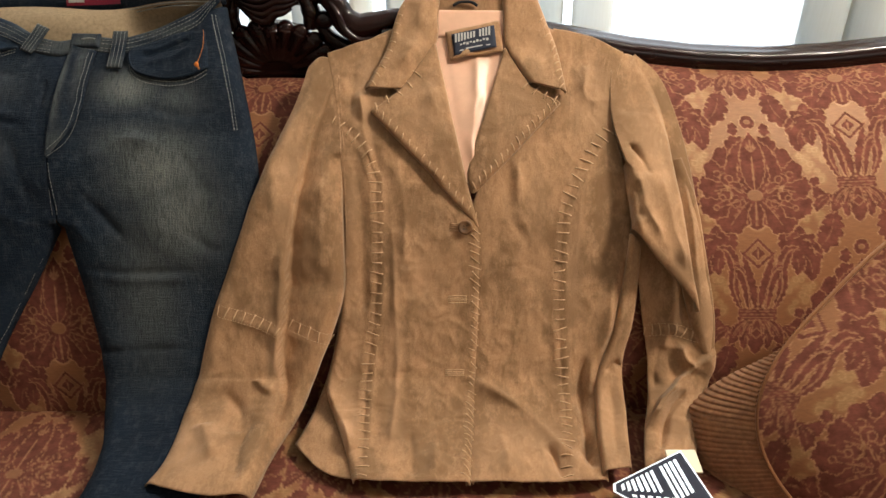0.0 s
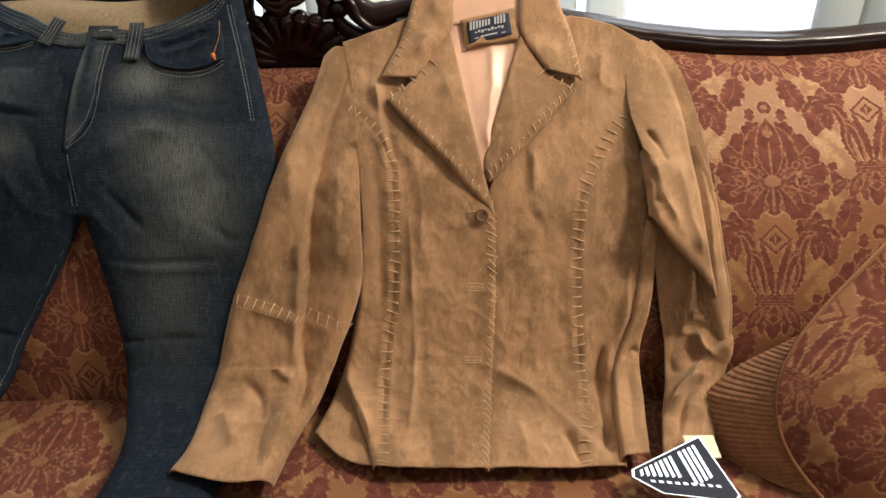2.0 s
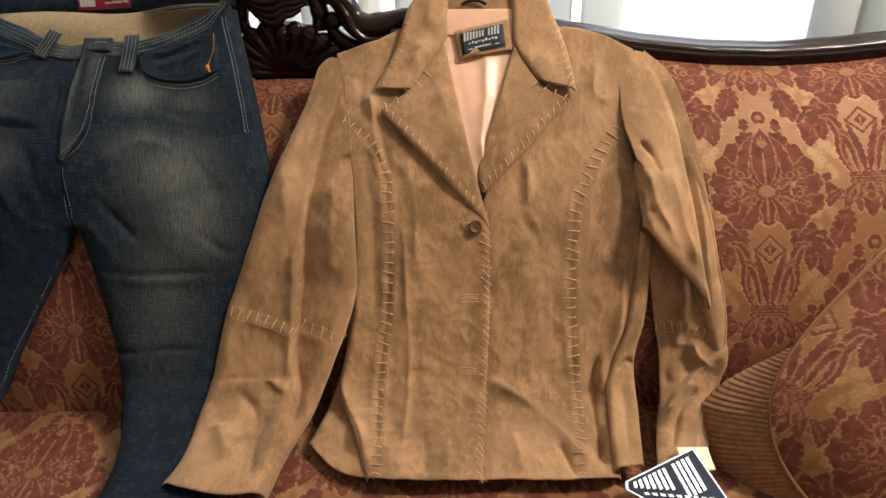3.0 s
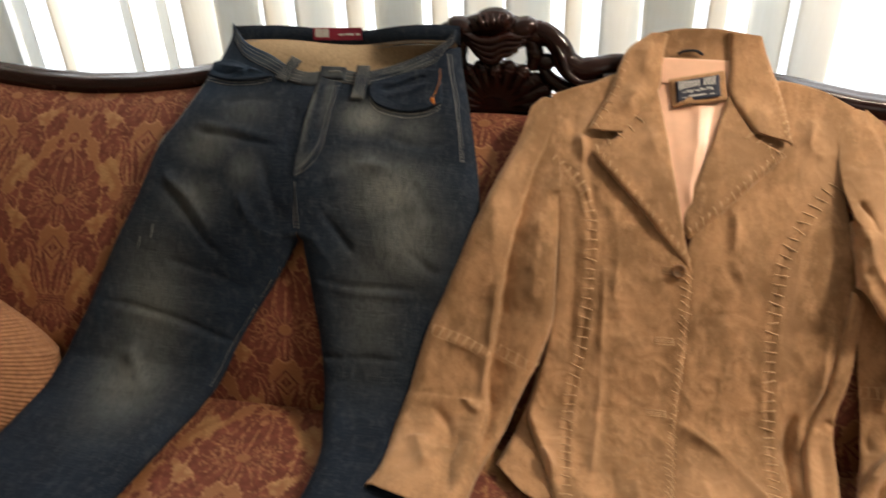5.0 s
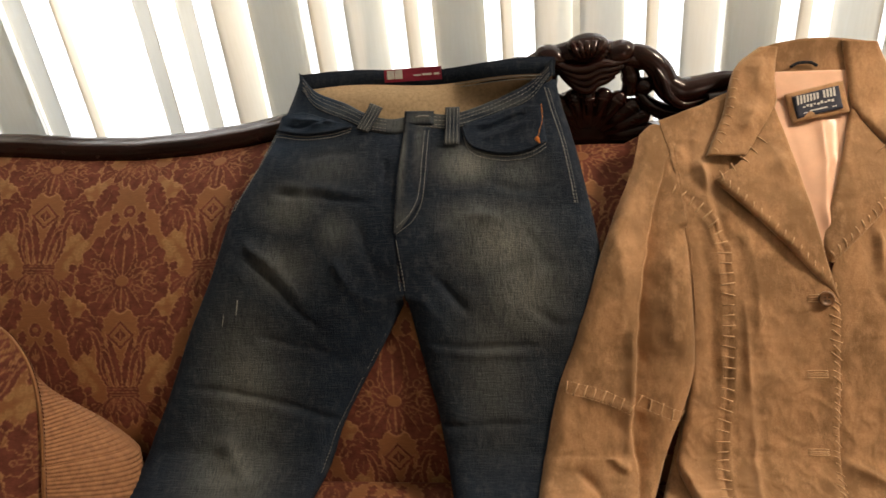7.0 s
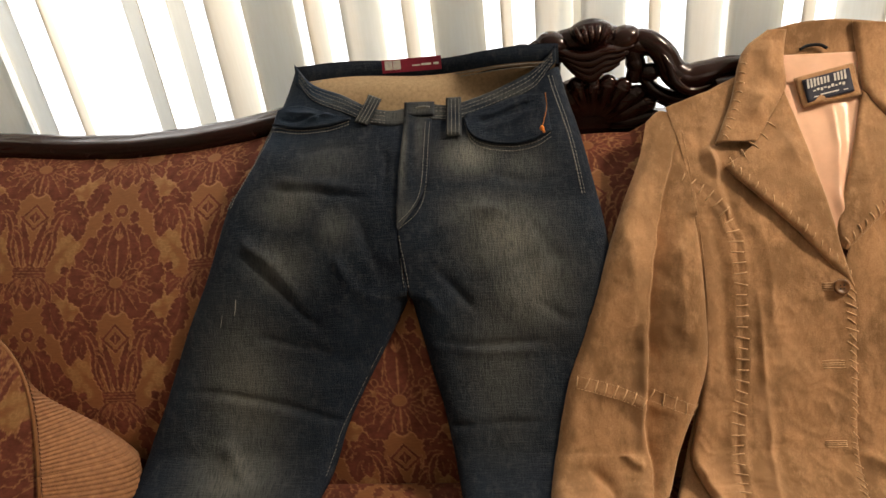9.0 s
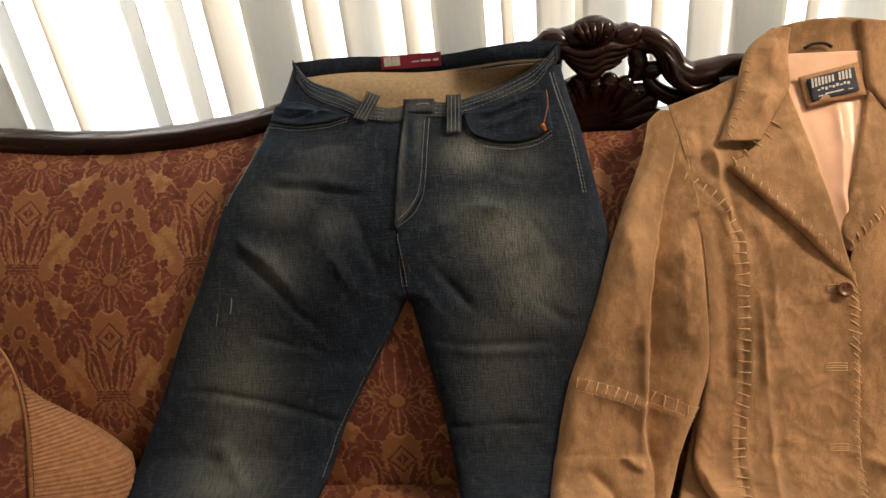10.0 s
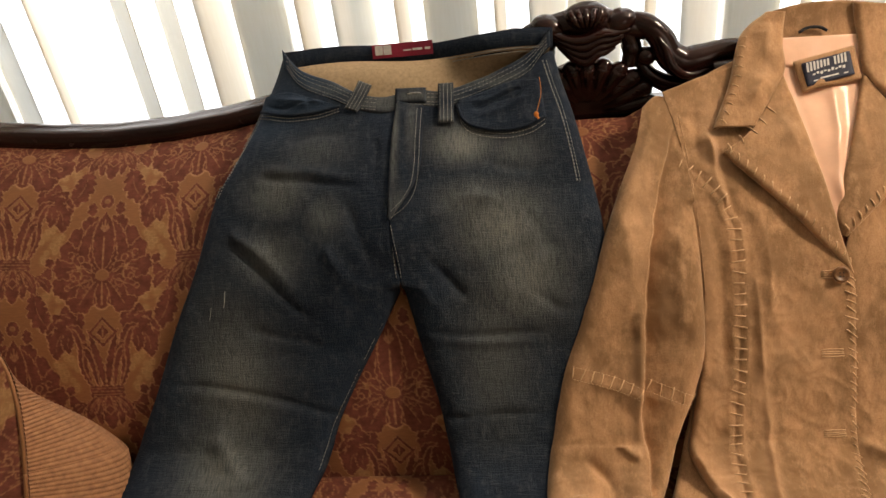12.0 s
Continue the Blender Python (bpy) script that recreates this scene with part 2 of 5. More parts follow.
def thing(name, label, category, group="", at=(0, 0, 0)):
    ob = new(name)
    ob.location = at
    return tagged(ob, label, category, group)


# ---- the drape line: how cloth lies over the seat and up the back of the sofa ----
CX = -0.296
GP = [(-0.10, 0.30), (0.14, 0.40), (0.26, 0.445), (0.40, 0.458), (0.52, 0.460), (0.62, 0.464), (0.70, 0.475), (0.75, 0.505), (0.775, 0.54), (0.815, 0.62), (0.865, 0.71), (0.925, 0.79),
      (0.985, 0.855), (1.03, 0.895), (1.06, 0.93), (1.085, 0.965), (1.10, 1.01), (1.11, 1.06)]
_line = smooth_line(GP, 1200)
_arc = np.concatenate([[0], np.cumsum(np.linalg.norm(np.diff(_line, axis=0), axis=1))])
_arc -= _arc[np.argmin(np.abs(_line[:, 0] - 0.75) + np.abs(_line[:, 1] - 0.505))]
_tan = np.gradient(_line, axis=0)
_tan /= np.linalg.norm(_tan, axis=1)[:, None]


def drape(x, s, h):
    """World places of points x along the sofa, s up the drape line, h off it."""
    x, s, h = (np.asarray(v, float) for v in (x, s, h))
    y, z = np.interp(s, _arc, _line[:, 0]), np.interp(s, _arc, _line[:, 1])
    ty, tz = np.interp(s, _arc, _tan[:, 0]), np.interp(s, _arc, _tan[:, 1])
    return np.stack([x + 0 * s, y - tz * h, z + ty * h], -1)


def view_drop(s):
    """How far clothes are set back so they line up as the camera moves."""
    return 0.024 * np.clip((np.asarray(s, float) + 0.05) / 0.2, 0, 1)


def line_dist(x, s, pts):
    """Distance to a line of points, the side of it, and how far along."""
    best, side, along = np.full(x.shape, 9.0), np.zeros(x.shape), np.zeros(x.shape)
    p = smooth_line(pts, 24)
    for i, (a, b) in enumerate(zip(p, p[1:])):
        d = b - a
        L = d @ d + 1e-12
        t = np.clip(((x - a[0]) * d[0] + (s - a[1]) * d[1]) / L, 0, 1)
        ex, es = x - a[0] - t * d[0], s - a[1] - t * d[1]
        r = np.hypot(ex, es)
        near = r < best
        best = np.where(near, r, best)
        side = np.where(near, np.sign(d[0] * es - d[1] * ex), side)
        along = np.where(near, (i + t) / (len(p) - 1), along)
    return best, side, along


def creases(x, s, folds):
    """Sum of ridges and valleys: (points, height, width) or, with a step, (points, height, width, 1)."""
    h = np.zeros(x.shape)
    wx, ws = wobble(x, s, 75, 201), wobble(x, s, 75, 202)
    x, s = x + 0.002 * wx, s + 0.002 * ws
    vary = np.clip(1.0 + 1.3 * wobble(x, s, 45, 203), 0.35, 1.6)
    for pts, amp, w, *step in folds:
        d, side, al = line_dist(x, s, pts)
        amp = amp * 1.6
        fade = np.clip(np.sin(np.pi * np.clip(al, 0.02, 0.98)) * 2.2, 0, 1)
        w = w * 0.85
        if step:
            h += amp * fade * np.exp(-d / w) * (side > 0) * np.clip(d / 0.002, 0, 1)
        else:
            h += amp * vary * fade * np.exp(-(d / w) ** 1.4)
    return h


def wobble(x, s, scale, seed):
    rs = np.random.RandomState(seed)
    out = np.zeros(x.shape)
    for k in range(7):
        a, f, ph = rs.uniform(0, 6.28), scale * rs.uniform(0.5, 2.2), rs.uniform(0, 6.28)
        out += np.sin((x * math.cos(a) + s * math.sin(a)) * f + ph + 1.3 * np.sin((x * math.sin(a) - s * math.cos(a)) * f * 0.6 + ph * 2)) / 7
    return out


def crumple(x, s, scale, seed):
    """Sharp-crested wrinkles: a field of soft planes meeting in ridges."""
    a = wobble(x, s, scale, seed)
    b = wobble(x + 0.02 * a, s - 0.03 * a, scale * 1.7, seed + 50)
    return (1 - np.abs(a) * 3.0) * 0.6 + (1 - np.abs(b) * 3.0) * 0.4


class Cloth:
    """A cloth panel between four edge curves given in (x, s), with its rise off the drape line."""

    def __init__(self, left, right, top=None, bottom=None, rows=60, cols=30, base=0.006, full=0.012, edge=0.02, folds=(), rough=0.002, seed=1, lift=None, scale=40, roll_ends=False, flat_left=None, flat_right=None):
        L, R = smooth_line(left, rows), smooth_line(right, rows)
        T = smooth_line(top or [left[0], right[0]], cols)
        B = smooth_line(bottom or [left[-1], right[-1]], cols)
        v, u = np.linspace(0, 1, rows)[:, None, None], np.linspace(0, 1, cols)[None, :, None]
        P = (1 - u) * L[:, None] + u * R[:, None] + (1 - v) * T[None] + v * B[None] - ((1 - u) * (1 - v) * L[0] + u * (1 - v) * R[0] + (1 - u) * v * L[-1] + u * v * R[-1])
        self.x, self.s = P[..., 0], P[..., 1]
        width = np.linalg.norm(L - R, axis=1)[:, None]
        el, er = u[..., 0] * width, (1 - u[..., 0]) * width
        # an edge sewn to the next panel does not roll down above the given s
        if flat_left is not None:
            el = el + 0.2 * np.clip((L[:, 1:2] - flat_left) / 0.03, 0, 1)
        if flat_right is not None:
            er = er + 0.2 * np.clip((R[:, 1:2] - flat_right) / 0.03, 0, 1)
        e = np.minimum(el, er)
        if roll_ends:
            e = np.minimum(e, np.minimum(v[..., 0], 1 - v[..., 0]) * np.linalg.norm(T.mean(0) - B.mean(0)))
        k = np.clip(e / edge, 0, 1)
        self.h = base + full * np.sqrt(np.clip(1 - (1 - k) ** 2, 0, 1)) + creases(self.x, self.s, folds) + rough * (wobble(self.x, self.s, scale, seed) + 0.55 * crumple(self.x, self.s, scale * 1.3, seed + 9)) * np.clip(k + 0.3, 0, 1)
        if lift is not None:
            self.h = self.h + lift(self.x, self.s, u[..., 0], v[..., 0])
        self.h = self.h - view_drop(self.s)
        low = -0.006
        self.h = low + np.where(self.h - low > 0.006, self.h - low, 0.006 * np.exp(np.minimum((self.h - low) / 0.006 - 1, 0)))
        self.rows, self.cols = rows, cols

    def rise(self, x, s):
        return float(self.h.ravel()[np.argmin((self.x - x) ** 2 + (self.s - s) ** 2)])

    def build(self, name, mat, parent, label="", thick=0.0016, colours=None):
        verts = drape(self.x, self.s, self.h).reshape(-1, 3)
        ob = part(name, verts, [f[::-1] for f in grid_faces(self.rows, self.cols)], mat, parent, label, colours=colours, attr="wear_and_light")
        sol = ob.modifiers.new("thickness", "SOLIDIFY")
        sol.thickness, sol.offset = thick, -1.0
        return ob


def on(cloth, pts, extra):
    """A line laid on a cloth, as world points."""
    return [drape(x, s, cloth.rise(x, s) + extra) for x, s in pts]


def stitches(cloth, pts, count, length, slant=0.0, thick=0.0010, jitter=0.28, seed=1, extra=0.0002, shift=0.0):
    """Whip stitches across a line on the cloth."""
    rs = np.random.RandomState(seed)
    line = smooth_line(pts, count)
    tan = np.gradient(line, axis=0)
    tan /= np.linalg.norm(tan, axis=1)[:, None]
    out = []
    for p, t in zip(line, tan):
        a = slant + rs.uniform(-jitter, jitter)
        n = np.array([-t[1], t[0]])
        d = n * math.cos(a) + t * math.sin(a)
        L = length * rs.uniform(0.75, 1.2) / 2
        q = [p + n * shift + d * k * L for k in (-1, -0.4, 0.4, 1)]
        w = [drape(x, s, cloth.rise(x, s) + extra + z) for (x, s), z in zip(q, (-0.0008, 0.0008, 0.0008, -0.0008))]
        out.append(tube(w, thick, 5, 6))
    return merged(out)


def run_stitch(cloth, pts, step=0.0045, dash=0.003, thick=0.0005, extra=0.0004):
    """A running seam: short dashes along a line."""
    length = np.linalg.norm(np.diff(smooth_line(pts, 60), axis=0), axis=1).sum()
    n = max(2, int(length / step))
    line = smooth_line(pts, n * 3 + 1)
    out = []
    for i in range(n):
        w = [drape(x, s, cloth.rise(x, s) + extra) for x, s in line[i * 3:i * 3 + 3]]
        out.append(tube(w, thick, 4, 3))
    return merged(out)


# ---- the room ----
def structure(name, lo, hi, mat, label, category):
    ob = part(name, *box(lo, hi), mat, None, label, smooth=False)
    return tagged(ob, category=category, kind="structure")


structure("floor", (-3.0, -3.0, -0.1), (2.6, 2.0, 0.0), M_FLOOR, "beige carpeted floor under the sofa", "floor")
structure("ceiling", (-3.0, -3.0, 2.6), (2.6, 2.0, 2.7), M_CEIL, "plain off-white painted ceiling", "ceiling")
structure("wall_west", (-3.1, -3.0, 0.0), (-3.0, 1.45, 2.6), M_WALL, "plain cream painted side wall", "wall")
structure("wall_east", (2.6, -3.0, 0.0), (2.7, 1.45, 2.6), M_WALL, "plain cream painted side wall", "wall")
structure("wall_south", (-3.0, -3.1, 0.0), (2.6, -3.0, 2.6), M_WALL, "plain cream painted wall of the room", "wall")


def wall_with_window():
    """The wall behind the sofa with one wide opening."""
    x0, x1, z0, z1, y0, y1 = -2.3, 1.7, 0.15, 2.25, 1.45, 1.60
    pieces = [box((-3.1, y0, 0), (x0, y1, 2.6)), box((x1, y0, 0), (2.7, y1, 2.6)), box((x0, y0, 0), (x1, y1, z0)), box((x0, y0, z1), (x1, y1, 2.6))]
    wall = part("wall_north", *merged(pieces), M_WALL, None, "cream painted wall with a wide window opening", smooth=False)
    tagged(wall, category="wall", kind="structure")
    win = tagged(new("window_1"), "white framed wide window behind the vertical blind", "window", kind="structure")
    for a, b in ((x0, x0 + 0.05), (x1 - 0.05, x1), (-0.33, -0.27)):
        part("window_frame", *box((a, 1.50, z0), (b, 1.55, z1)), M_FRAME, win, smooth=False)
    part("window_frame", *box((x0 + 0.05, 1.50, z0), (x1 - 0.05, 1.55, z0 + 0.05)), M_FRAME, win, smooth=False)
    part("window_frame", *box((x0 + 0.05, 1.50, z1 - 0.05), (x1 - 0.05, 1.55, z1)), M_FRAME, win, smooth=False)
    back = part("backdrop", *box((-4.2, 2.4, -0.8), (3.6, 2.42, 3.4)), M_OUTSIDE, None, "bright overcast daylight outside the window", smooth=False)
    tagged(back, category="backdrop", kind="structure")


wall_with_window()


# ---- the vertical blind ----
def vane(x, turn, width=0.089, bow=0.010):
    """One slightly bowed vane, hung from the head rail. turn: degrees from lying flat to the room."""
    n, rows = 9, 2
    verts = []
    c, s = math.cos(radians(turn)), math.sin(radians(turn))
    for z in (0.06, 2.20):
        for k in range(n):
            u = -1 + 2 * k / (n - 1)
            px, py = u * width / 2, -bow * (1 - u * u)
            verts.append((x + c * px - s * py, 1.285 + s * px + c * py, z))
    return verts, grid_faces(rows, n)


def blind():
    head = thing("vertical_blind", "cream vertical blind with half open vanes across the window", "blind")
    part("head_rail", *box((-2.3, 1.255, 2.2), (1.7, 1.315, 2.24)), M_FRAME, head, smooth=False)
    for bx in (-2.1, -0.3, 1.5):
        part("bracket", *box((bx - 0.02, 1.315, 2.205), (bx + 0.02, 1.45, 2.235)), M_FRAME, head, smooth=False)
    pitch, first = 0.0815, -0.833
    # how wide each vane shows; the rest hang nearly edge-on
    shown = {0: 0.043, 1: 0.018, 2: 0.036, 3: 0.012, 4: 0.044, 5: 0.008, 6: 0.032, 7: 0.037, 8: 0.008, 9: 0.030, 10: 0.0445, 11: 0.008, 12: 0.040, 13: 0.036, 18: 0.0445, 19: 0.0445, 20: 0.03,
              -1: 0.030, -2: 0.016, -3: 0.014, -5: 0.008, -6: 0.020, -7: 0.044, -8: 0.03}
    doubled = (0, 4, 10, 18, 19, -7)
    for i in range(-17, 31):
        # vanes left out, so that the glare there stays plain white
        if i in (-4, 14, 15, 16, 17):
            continue
        x = first + i * pitch
        want = shown.get(i, 0.02 + 0.012 * math.sin(i * 2.3)) / 0.0445
        slope = (x - (-0.39 if x < 0.15 else 0.0)) / 1.23
        # the turn at which the vane shows that much from the camera's place
        turn = min(range(20, 160), key=lambda a: abs(abs(math.cos(radians(a)) - math.sin(radians(a)) * slope) - want) + (0.02 if a > 90 else 0)) if want < 0.9 else 6
        ob = part("vane", *vane(x, turn), M_VANE, head)
        sol = ob.modifiers.new("thickness", "SOLIDIFY")
        sol.thickness = 0.0008
        # an extra vane added behind, to hold back daylight and darken this one
        if i in doubled:
            v, f = vane(x, turn)
            part("vane", [(a, b + 0.012, c) for a, b, c in v], f, M_VANE, head)


blind()


# ---- the damask figure ----
REPEAT_U, REPEAT_V = 0.289, 0.410
CELL = 0.0006


class Brocade:
    """One half of a mirrored motif, painted piece over piece: woven figure, pale line work, gold sprigs."""

    def __init__(self):
        self.x, self.y = np.meshgrid(np.arange(0.0, 0.105, CELL), np.arange(-REPEAT_V / 2 - 0.09, REPEAT_V / 2 + 0.09, CELL))
        self.dark, self.line, self.sprig = (np.zeros(self.x.shape) for _ in range(3))
        self.wob = 0.0007 * np.sin(self.x * 640 + 2 * np.sin(self.y * 410)) + 0.0007 * np.sin(self.y * 590 + 2 * np.sin(self.x * 380))

    def fill(self, e, outline=1.0):
        e = e + self.wob
        inside = np.clip(0.5 - e / 0.0010, 0, 1)
        self.dark = np.maximum(self.dark, inside)
        self.line = self.line * (1 - inside) + 0.0
        if outline:
            self.line = np.maximum(self.line, outline * np.clip(1.25 - np.abs(e - 0.0006) / 0.0009, 0, 1))

    def stroke(self, pts, width=0.0009, strength=0.85):
        d, _, along = line_dist(self.x, self.y, pts)
        taper = 0.45 + 0.55 * np.sin(np.pi * np.clip(along, 0.05, 0.95))
        self.line = np.maximum(self.line, strength * np.clip(1.4 - (d + 0.5 * self.wob) / (width * taper), 0, 1))

    def ring(self, cx, cy, r, squash=1.0, start=0.0, sweep=330.0):
        self.stroke([(cx + r * math.cos(radians(start + sweep * k / 9)), cy + squash * r * math.sin(radians(start + sweep * k / 9))) for k in range(10)])

    def disc(self, cx, cy, r, lobes=0, depth=0.0, squash=1.0, outline=1.0, turn=0.0):
        dx, dy = self.x - cx, (self.y - cy) / squash
        rad = np.hypot(dx, dy)
        edge = r * (1 - depth * (1 - np.abs(np.cos(0.5 * lobes * (np.arctan2(dy, dx) - turn))))) if lobes else r
        self.fill(rad - edge, outline)

    def blade(self, spine, wide, teeth=0, depth=0.0, vein=True, peak=0.45, outline=1.0):
        """A leaf along a bent spine, its edges cut into teeth that lean towards the tip."""
        d, side, along = line_dist(self.x, self.y, spine)
        body = np.where(along < peak, np.sin(0.5 * np.pi * (along / peak) ** 0.7), np.cos(0.5 * np.pi * ((along - peak) / (1 - peak)) ** 1.5))
        w = wide * np.clip(body, 0.04, 1)
        if teeth:
            saw = (along * teeth - 0.9 * d / wide) % 1.0
            w = w * (1 - depth * saw ** 1.6)
        self.fill(d - w, outline)
        if vein:
            p = smooth_line(spine, 9)
            self.stroke(p[1:-2], 0.0007, 0.5)

    def hole(self, cx, cy, rx, ry):
        e = (np.hypot((self.x - cx) / rx, (self.y - cy) / ry) - 1) * min(rx, ry)
        out = np.clip(0.5 + e / 0.001, 0, 1)
        self.dark, self.line = self.dark * out, np.maximum(self.line * out, 0.6 * np.clip(1.2 - np.abs(e) / 0.0009, 0, 1))

    def filigree(self, cx, cy, rx, ry, count, seed):
        """Small gold curls scattered over an oval."""
        rs = np.random.RandomState(seed)
        for _ in range(count):
            a, k = rs.uniform(0, 6.28), rs.uniform(0, 1) ** 0.5
            px, py, r = cx + rx * k * math.cos(a), cy + ry * k * math.sin(a), rs.uniform(0.0035, 0.0075)
            d = np.hypot(self.x - px, self.y - py)
            th = np.arctan2(self.y - py, self.x - px) + rs.uniform(0, 6.28)
            curl = np.abs(d - r * (0.45 + 0.55 * ((th / 6.283) % 1.0)))
            self.sprig = np.maximum(self.sprig, np.clip(1.3 - curl / 0.0013, 0, 1) * rs.uniform(0.5, 0.9))
            self.sprig = np.maximum(self.sprig, 0.42 * np.clip(1.6 - d / r, 0, 1))


def palmette(b, y):
    """A pineapple-like flower with frilled petals, its heart at height y."""
    for cx, cy, r, n in ((0.0, -0.034, 0.021, 5), (0.034, -0.036, 0.026, 7), (0.058, -0.016, 0.023, 7), (0.060, 0.014, 0.021, 7), (0.053, 0.040, 0.019, 6), (0.039, 0.063, 0.018, 6), (0.021, 0.083, 0.017, 6)):
        b.disc(cx, y + cy, r, n, 0.17, turn=math.atan2(cy - 0.02, cx))
        b.stroke([(cx * 0.55, y + 0.01 + (cy - 0.01) * 0.55), (cx * 0.75, y + 0.012 + (cy - 0.01) * 0.78), (cx * 0.92, y + 0.01 + (cy - 0.01) * 0.93)], 0.0007, 0.6)
    b.disc(0.0, y + 0.034, 0.037, 0, 0, 1.65, 0.0)
    for cx, cy, r in ((0.026, -0.010, 0.011), (0.043, 0.000, 0.009), (0.036, 0.026, 0.012)):
        b.disc(cx, y + cy, r, 5, 0.15, 0.85, 0.8)
    b.blade([(0.018, y + 0.004), (0.031, y + 0.030), (0.026, y + 0.062), (0.010, y + 0.094)], 0.009, 5, 0.2, False)
    b.blade([(0.0, y + 0.006), (0.0, y + 0.045), (0.0, y + 0.104)], 0.017, 0, 0, False)
    b.stroke([(0.0, y + 0.010), (0.0, y + 0.040), (0.0, y + 0.064)], 0.0016, 1.0)
    for dx, dy in ((0.0, 0.010), (0.005, 0.006), (0.007, -0.002)):
        b.stroke([(dx * 0.2, y + 0.072), (dx * 0.7, y + 0.077 + dy * 0.6), (dx, y + 0.081 + dy)], 0.0016, 0.9)
    for pts in ([(0.010, 0.002), (0.030, 0.012), (0.058, 0.006)], [(0.011, -0.004), (0.034, -0.013), (0.062, -0.024)], [(0.012, 0.010), (0.020, 0.020), (0.034, 0.022)], [(0.010, -0.010), (0.022, -0.024), (0.036, -0.046)], [(0.006, -0.014), (0.012, -0.030), (0.014, -0.048)]):
        b.stroke([(px, y + py) for px, py in pts], 0.0009, 0.8)
    for cx, cy, r in ((0.036, 0.026, 0.006), (0.047, -0.004, 0.0045), (0.026, -0.012, 0.005), (0.052, 0.034, 0.005), (0.056, -0.020, 0.004)):
        b.ring(cx, y + cy, r)
    b.hole(0.0, y, 0.0105, 0.0085)
    b.stroke([(0.0, y - 0.008), (0.0, y - 0.028), (0.001, y - 0.047)], 0.0016, 0.9)
    b.blade([(0.022, y + 0.098), (0.023, y + 0.108), (0.022, y + 0.122)], 0.0085, 3, 0.3, False)
    b.disc(0.0, y + 0.123, 0.0115, 6, 0.14)
    b.hole(0.0, y + 0.123, 0.0042, 0.0036)


def sheaf(b, y):
    """A tied sheaf: arching acanthus leaves over a band, a fan of petals and two loose leaves under it."""
    def up(pts):
        return [(px, y + py) for px, py in pts]

    # acanthus head, lobe behind lobe
    for spine, w in (([(0.036, 0.098), (0.040, 0.118), (0.037, 0.136)], 0.012), ([(0.046, 0.104), (0.056, 0.122), (0.060, 0.138)], 0.013), ([(0.050, 0.104), (0.070, 0.115), (0.079, 0.124)], 0.013),
                     ([(0.052, 0.104), (0.074, 0.098), (0.090, 0.082)], 0.015), ([(0.054, 0.102), (0.072, 0.082), (0.077, 0.050)], 0.016), ([(0.046, 0.100), (0.056, 0.082), (0.055, 0.060)], 0.011)):
        b.blade(up(spine), w, 4, 0.28, True, 0.4)
    b.disc(0.050, y + 0.102, 0.019, 0, 0, 0.8, 0.0)
    b.blade(up([(0.022, 0.004), (0.034, 0.040), (0.033, 0.072), (0.042, 0.098), (0.056, 0.104)]), 0.0085, 0, 0, False, 0.7)
    b.stroke(up([(0.024, 0.012), (0.034, 0.042), (0.033, 0.074), (0.044, 0.098), (0.058, 0.100)]), 0.0013, 0.9)
    b.blade(up([(0.012, 0.004), (0.016, 0.040), (0.024, 0.066), (0.034, 0.078)]), 0.0075, 0, 0, False, 0.75)
    b.stroke(up([(0.011, 0.006), (0.014, 0.040), (0.021, 0.064), (0.032, 0.074)]), 0.0013, 0.9)
    b.ring(0.030, y + 0.075, 0.0055)
    b.blade(up([(0.003, 0.004), (0.007, 0.040), (0.018, 0.080), (0.024, 0.098)]), 0.0055, 0, 0, False)
    lozenge = b.x + np.abs(b.y - y - 0.094)
    b.fill(np.abs(lozenge - 0.021) - 0.0030, 0.8)
    b.fill(lozenge - 0.011, 0.8)
    b.stroke([(0.0, y + 0.088), (0.0, y + 0.094), (0.0, y + 0.101)], 0.0014, 0.9)
    # loose leaves
    b.blade(up([(0.068, -0.100), (0.054, -0.098), (0.041, -0.076), (0.034, -0.040)]), 0.0185, 6, 0.34, True, 0.42)
    # fan under the band
    for spine, w in (([(0.014, -0.006), (0.034, -0.026), (0.052, -0.022), (0.062, 0.000)], 0.0100), ([(0.040, -0.022), (0.054, -0.032), (0.060, -0.046)], 0.0085), ([(0.012, -0.006), (0.026, -0.026), (0.038, -0.048)], 0.0095), ([(0.006, -0.006), (0.014, -0.030), (0.018, -0.056)], 0.0090)):
        b.blade(up(spine), w, 4, 0.26, True, 0.55)
    b.blade(up([(0.0, -0.006), (0.0, -0.030), (0.0, -0.064)]), 0.0125, 4, 0.25, False, 0.6)
    small = b.x + np.abs(b.y - y + 0.030)
    b.line = np.maximum(b.line, np.clip(1.3 - np.abs(small - 0.0085) / 0.0010, 0, 1))
    b.disc(0.059, y + 0.002, 0.0078, 5, 0.15)
    for k in (0.006, 0.016, 0.026):
        b.stroke(up([(k * 0.5, -0.008), (k, -0.020), (k * 1.3, -0.034)]), 0.0011, 0.8)
    # band
    b.fill(np.maximum(b.x - 0.027, np.abs(b.y - y) - 0.0085), 0.5)
    for k in (-0.005, 0.0, 0.005):
        b.stroke([(0.0, y + k), (0.012, y + k), (0.025, y + k)], 0.0009, 0.7)
    b.filigree(0.062, y + 0.030, 0.020, 0.036, 20, 5)
    b.filigree(0.064, y - 0.060, 0.018, 0.026, 12, 8)


